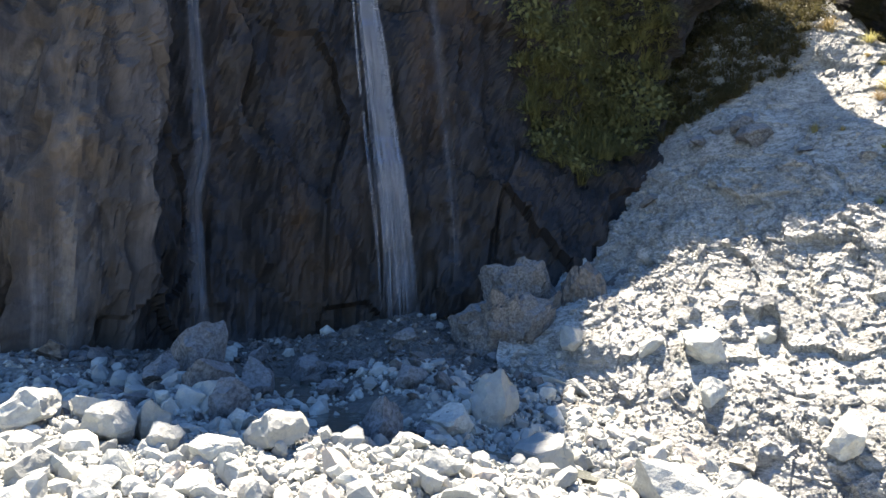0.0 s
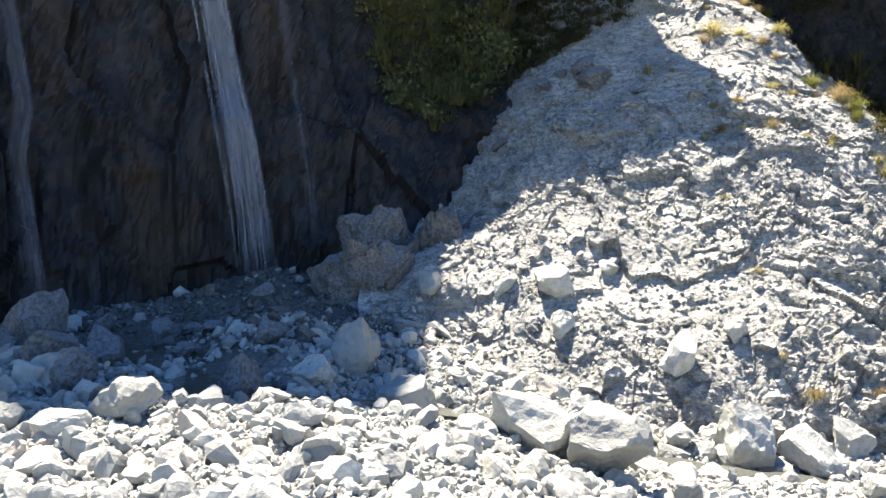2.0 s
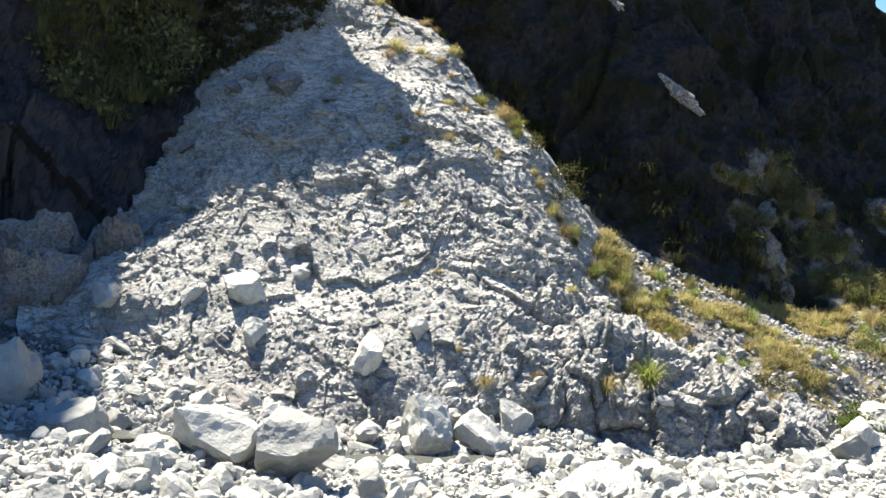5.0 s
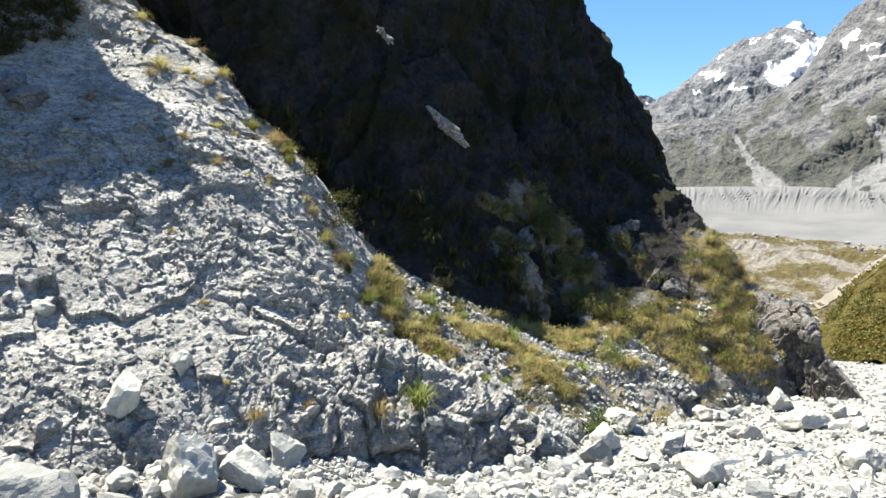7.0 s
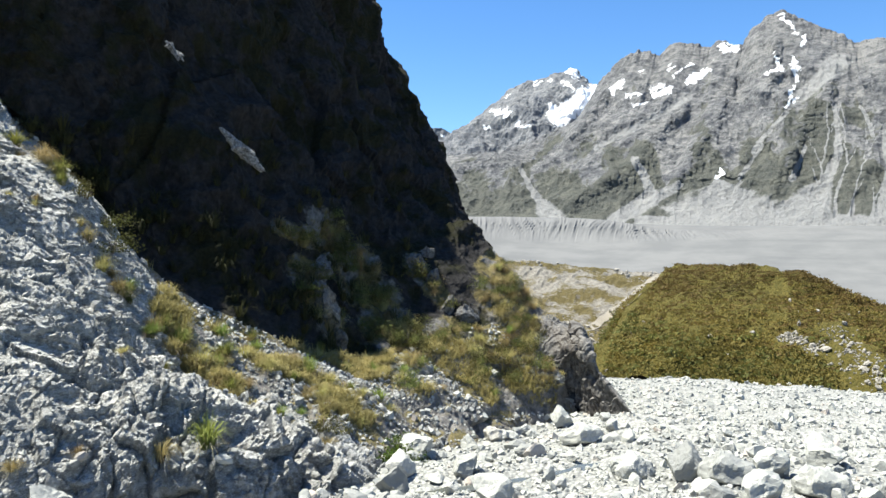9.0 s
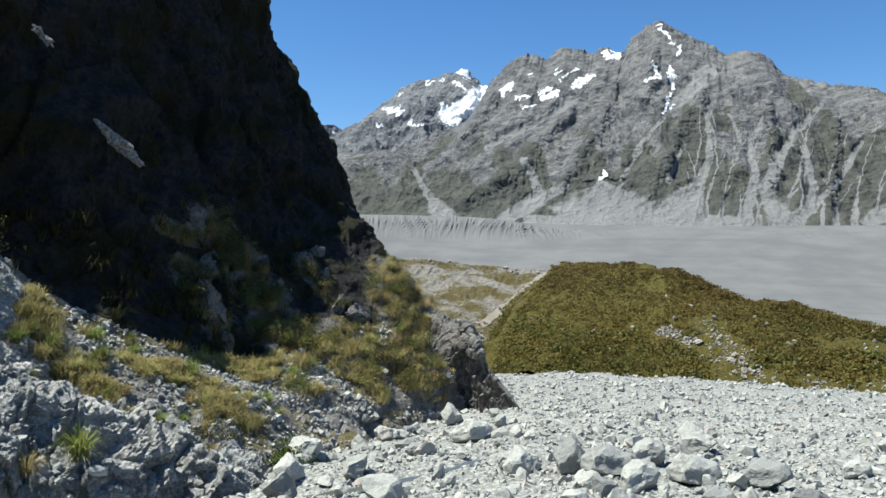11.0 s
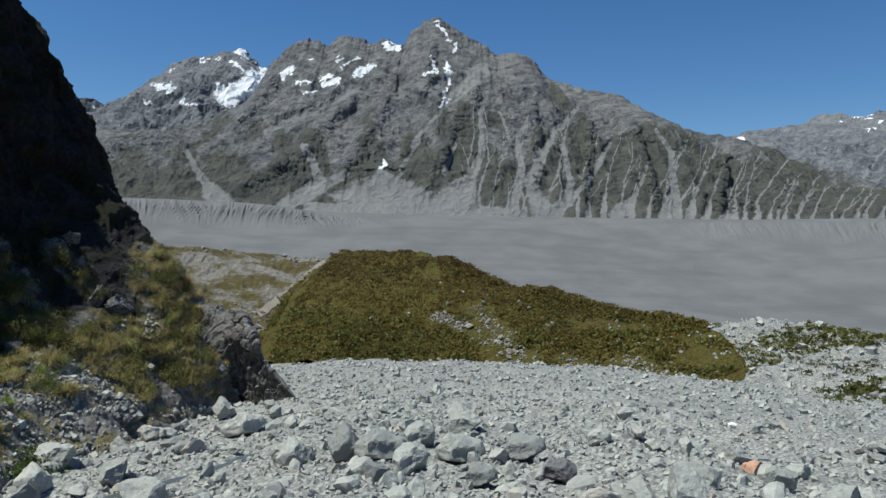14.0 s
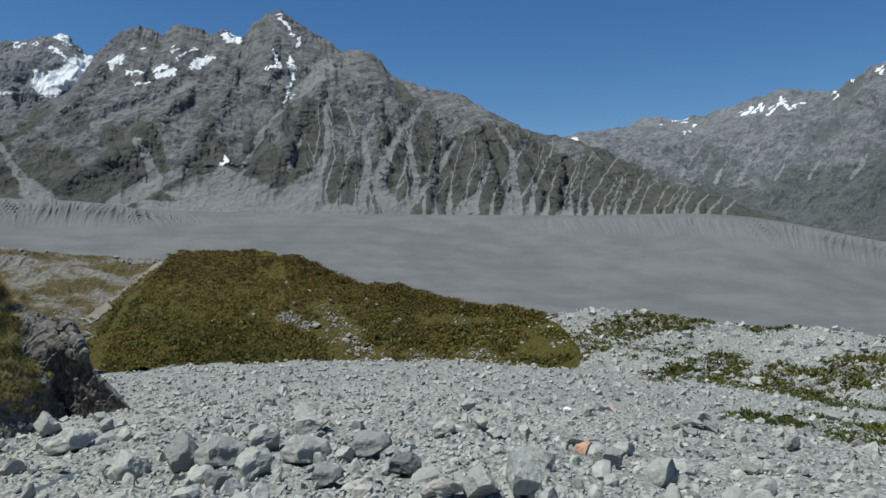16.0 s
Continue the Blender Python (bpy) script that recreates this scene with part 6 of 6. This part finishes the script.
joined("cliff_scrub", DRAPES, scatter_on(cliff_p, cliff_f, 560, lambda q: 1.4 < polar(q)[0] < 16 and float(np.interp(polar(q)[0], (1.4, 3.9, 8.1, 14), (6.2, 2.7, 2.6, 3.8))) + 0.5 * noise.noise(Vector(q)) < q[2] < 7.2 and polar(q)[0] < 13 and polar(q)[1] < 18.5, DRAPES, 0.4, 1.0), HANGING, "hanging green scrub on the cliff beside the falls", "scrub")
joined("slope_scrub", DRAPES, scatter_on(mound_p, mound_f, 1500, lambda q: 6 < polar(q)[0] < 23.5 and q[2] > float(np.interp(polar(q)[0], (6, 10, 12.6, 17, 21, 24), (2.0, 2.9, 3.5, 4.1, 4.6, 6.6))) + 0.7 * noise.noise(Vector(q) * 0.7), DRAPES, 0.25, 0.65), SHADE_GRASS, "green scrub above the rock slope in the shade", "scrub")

HEATH = [leaf_clump(18, 1.0, 0.15, 440 + k, 0.4) for k in range(8)]


SCAR_STRIPS = ((91.1, 37.8, 92.5, 34.4, 0.75), (92.4, 34.6, 93.7, 31.6, 1.0), (93.6, 32.4, 95.2, 30.4, 0.8), (87.9, 37.0, 89.2, 36.0, 0.45), (89.6, 35.6, 90.6, 35.0, 0.5), (98.4, 30.6, 99.4, 28.6, 0.8), (102.5, 30.2, 104.8, 27.6, 0.9))


def in_scar(q, grow=1.0):
    """On one of the strips where rubble has slid down the hill."""
    for b0, r0, b1, r1, w in SCAR_STRIPS:
        a, c = spot(b0, r0)[:2], spot(b1, r1)[:2]
        s = min(1.0, max(0.0, float((np.array(q[:2]) - a) @ (c - a)) / float((c - a) @ (c - a))))
        if np.linalg.norm(np.array(q[:2]) - a - s * (c - a)) < w * grow * (1 + 0.5 * noise.noise((q[0] * 0.9, q[1] * 0.9, 0.0))):
            return True
    return False


def on_heath(q):
    b, r = polar(q)
    if abs(b - np.interp(r, (36, 42, 47, 53), (74.6, 76.2, 78.0, 80.0))) < 0.8:          # a worn track
        return False
    if noise.noise((q[0] * 0.3, q[1] * 0.3, 2.0)) < -0.42 + 0.45 * max(0.0, (b - 98) / 8.5):
        return False
    return not in_scar(q)


def brown_part(q):
    return q[2] > -1.9 + 1.6 * noise.noise((q[0] * 0.15, q[1] * 0.15, 5.0)) + rng.normal() * 0.9


HEATH_LEAF = leaf_material("moraine_heath", (0.165, 0.118, 0.034), (0.062, 0.058, 0.015))
BROWN_HEATH = leaf_material("brown_heath", (0.155, 0.110, 0.036), (0.068, 0.054, 0.018))
joined("hill_scrub", HEATH, scatter_on(hill_p, hill_f, 6200, lambda q: on_heath(q) and not brown_part(q), HEATH, 0.15, 0.6), HEATH_LEAF, "low olive scrub covering the hill", "scrub")
joined("crest_scrub", HEATH, scatter_on(hill_p, hill_f, 3900, lambda q: on_heath(q) and brown_part(q), HEATH, 0.15, 0.5), BROWN_HEATH, "low brown heath along the crest of the hill", "scrub")
scar_places = []
while len(scar_places) < 620:
    b0, r0, b1, r1, w = SCAR_STRIPS[int(rng.integers(0, 7))]
    t = rng.random()
    x, y, _ = spot(b0 + t * (b1 - b0), r0 + t * (r1 - r0))
    b, r = polar((x + rng.normal() * w * 0.4, y + rng.normal() * w * 0.4))
    name, at, n = surface(b, r)
    if name == "scrub_hill":
        size = min(0.32, 0.075 * (1 - rng.random() * 0.98) ** -0.4)
        scar_places.append((int(rng.integers(0, 24)), np.array(at) + (0, 0, size * 0.2), size * rng.uniform(0.8, 1.25, 3), any_turn()))
joined("scar_rubble", PEBBLES, scar_places, SCAR_STONE, "pale rubble in bare strips on the scrub hill", "stones")

TRACK = rock_material("trodden_earth", (0.22, 0.20, 0.165), (0.17, 0.155, 0.125), (0.10, 0.09, 0.07), 2.0, 0.05)


def worn_track(near_side, far_side):
    """A trodden strip laid on the hill between two lines of (bearing, elevation)."""
    rows = []
    for line in (near_side, far_side):
        steps = np.linspace(0, len(line) - 1, 40)
        bs = np.interp(steps, np.arange(len(line)), [q[0] for q in line]) + 0.06 * np.sin(steps * 9)
        es = np.interp(steps, np.arange(len(line)), [q[1] for q in line])
        row = []
        for b, e in zip(bs, es):
            way = Vector((math.sin(radians(b)), math.cos(radians(b)), math.tan(radians(e)))).normalized()
            hits = [SURFACES[k].ray_cast(Vector((*CENTRE, 1.18)), way)[0] for k in ("scrub_hill", "old_moraine")]
            hits = [h for h in hits if h is not None]
            row.append(min(hits, key=lambda h: h.length) + Vector((0, 0, 0.06)) if hits else (row[-1] if row else Vector(spot(b, 45, -3))))
        rows.append(row)
    v = [tuple(q) for row in rows for q in row]
    return part("track", mesh_of("track", v, grid_faces(40, 2), True), TRACK)


tagged(worn_track(((79.5, -1.71), (78.35, -2.58), (76.96, -3.83), (75.68, -4.77), (74.59, -5.62)), ((79.91, -2.12), (78.76, -2.99), (77.36, -4.24), (76.07, -5.18), (74.98, -6.04))), "pale worn track slanting up the side of the hill", "track", kind="structure")
GREEN_HEATH = leaf_material("green_heath", (0.125, 0.112, 0.034), (0.052, 0.055, 0.016))
joined("foot_scrub", HEATH, scatter_on(hill_p, hill_f, 900, lambda q: on_heath(q) and q[2] < -2.6 - 0.5 * noise.noise(Vector(q * 0.3)), HEATH, 0.3, 0.8), GREEN_HEATH, "greener scrub along the foot of the hill", "scrub")
joined("bank_scrub", HEATH, scatter_on(stony_p, stony_f, 2000, lambda q: noise.noise((q[0] * 0.3, q[1] * 0.3, 1.0)) > (0.02 if polar(q)[1] > 0.84 * float(np.interp(polar(q)[0], (106, 115, 125, 142), (37.5, 33, 28.5, 25))) else 0.10 - 0.9 * max(0.0, (113 - polar(q)[0]) / 6.5)), HEATH, 0.2, 0.55), GREEN_HEATH, "patches of low green scrub on the stony bank", "scrub")

MOSS_SPOTS = ((119.6, 22.4, 1.6), (121.6, 22.0, 1.2), (125.0, 21.4, 1.3), (127.4, 21.0, 1.2), (130.2, 19.6, 1.3), (129.4, 15.6, 0.9), (131.5, 13.6, 0.9), (116.6, 27.5, 1.2), (124.0, 14.2, 0.6))
moss_places = []
while len(moss_places) < 650:
    b0, r0, w = MOSS_SPOTS[int(rng.integers(0, 9))]
    x, y, _ = spot(b0, r0)
    a, d = rng.uniform(0, 2 * math.pi), w * math.sqrt(rng.random())
    name, at, n = surface(*polar((x + d * math.cos(a), y + d * math.sin(a))))
    if name and noise.noise((at.x * 1.1, at.y * 1.1, 7.0)) > -0.2:
        turn = np.array(((math.cos(a), -math.sin(a), 0), (math.sin(a), math.cos(a), 0), (0, 0, 1)))
        moss_places.append((int(rng.integers(0, 8)), np.array(at), rng.uniform(0.12, 0.36), turn))
joined("mat_scrub", HEATH, moss_places, GREEN_HEATH, "low olive mats of scrub spreading over the stones", "scrub")

# ---- the water ----
wl = curve_through(np.c_[STREAM, np.zeros(len(STREAM))], 160)[:, :2]
way = np.gradient(wl, axis=0)
way /= np.linalg.norm(way, axis=1, keepdims=True)
side = np.stack([-way[:, 1], way[:, 0]], 1)
water_v = []
for k in range(160):
    b, r = polar(wl[k])
    z = float(bed_height(np.array([b]), np.array([r]))[0]) - 0.07
    w = (0.13 if k < 100 else 0.07) + 0.05 * math.sin(k * 0.37) + 0.03 * math.sin(k * 1.3) + 0.6 * max(0.0, min(1.0, (38 - k) / 8))
    for s in (-1.0, -0.33, 0.33, 1.0):
        water_v.append((wl[k, 0] + side[k, 0] * w * s, wl[k, 1] + side[k, 1] * w * s, z))
tagged(part("stream", mesh_of("stream", np.array(water_v), grid_faces(4, 160), True), WATER), "shallow clear stream running between the stones", "water", kind="structure")


def waterfall(label, path, wide, strands, seed, material, thin):
    """Water down the cliff face: a loose veil and many separate strands, over (bearing, height) marks."""
    r = np.random.default_rng(seed)
    top = new("waterfall")
    tagged(top, label, "waterfall", "waterfalls")
    marks = np.array(path)
    zs = np.linspace(marks[0, 1], marks[-1, 1], 60)
    bs = np.interp(-zs, -marks[:, 1], marks[:, 0])
    reach = []
    for b, z in zip(bs, zs):
        hit = CLIFF_TREE.ray_cast(Vector((*CENTRE, z)), Vector((math.sin(radians(b)), math.cos(radians(b)), 0)))[0]
        reach.append(14.0 if hit is None else math.hypot(hit.x - CENTRE[0], hit.y - CENTRE[1]))
    reach = np.array(reach)
    smooth = np.array([reach[max(0, i - 4):i + 5].min() for i in range(60)]) - 0.06
    lie = r.random(strands)
    for j in range(strands):
        off = r.normal() * wide * 0.33
        sway = np.cumsum(np.cumsum(r.normal(size=60))) * wide * 0.0016
        w = r.uniform(0.35, 1.0) * thin
        a, b_ = sorted(r.integers(0, 60, 2)) if j > strands * 0.55 else (0, 60)
        if b_ - a < 8:
            a, b_ = 0, 60
        vs, us = [], []
        for i in range(a, b_):
            q = spot(bs[i], smooth[i] - 0.02 - 0.06 * lie[j], zs[i])
            sx = np.array((math.cos(radians(bs[i])), -math.sin(radians(bs[i])), 0))
            spread = 0.45 + 0.55 * min(1.0, i / 25) - 0.4 * max(0.0, (i - 42) / 18)
            c = q + sx * (off * spread + sway[i])
            taper = max(0.12, min(1.0, (i - a + 1) / 10, (b_ - i) / 10))
            for s in (-1.0, -0.33, 0.33, 1.0):
                vs.append(c + sx * w * taper * s)
                us.append(0.5 + 0.5 * s)
        me = mesh_of("strand", np.array(vs), grid_faces(4, b_ - a), True)
        put_uv(me, np.array(us), np.zeros(len(us)))
        part("strand", me, material, top)
    return top


waterfall("white main waterfall spilling down the dark wet cliff", [(-10.6, 8.0), (-9.6, 5.6), (-8.3, 3.6), (-7.3, 2.2), (-6.6, 0.9), (-6.3, -0.1)], 0.34, 95, 3, FALL, 0.032)
waterfall("thin waterfall beside the rock buttress", [(-22.4, 8.0), (-22.0, 5.0), (-21.0, 2.6), (-21.6, 1.9), (-20.8, -0.35)], 0.14, 30, 5, THIN_FALL, 0.04)
waterfall("faint trickle of water down the cliff", [(-5.2, 8.0), (-4.5, 5.6), (-3.2, 3.2), (-2.4, 1.6), (-2.2, 0.5)], 0.12, 12, 8, TRICKLE, 0.045)
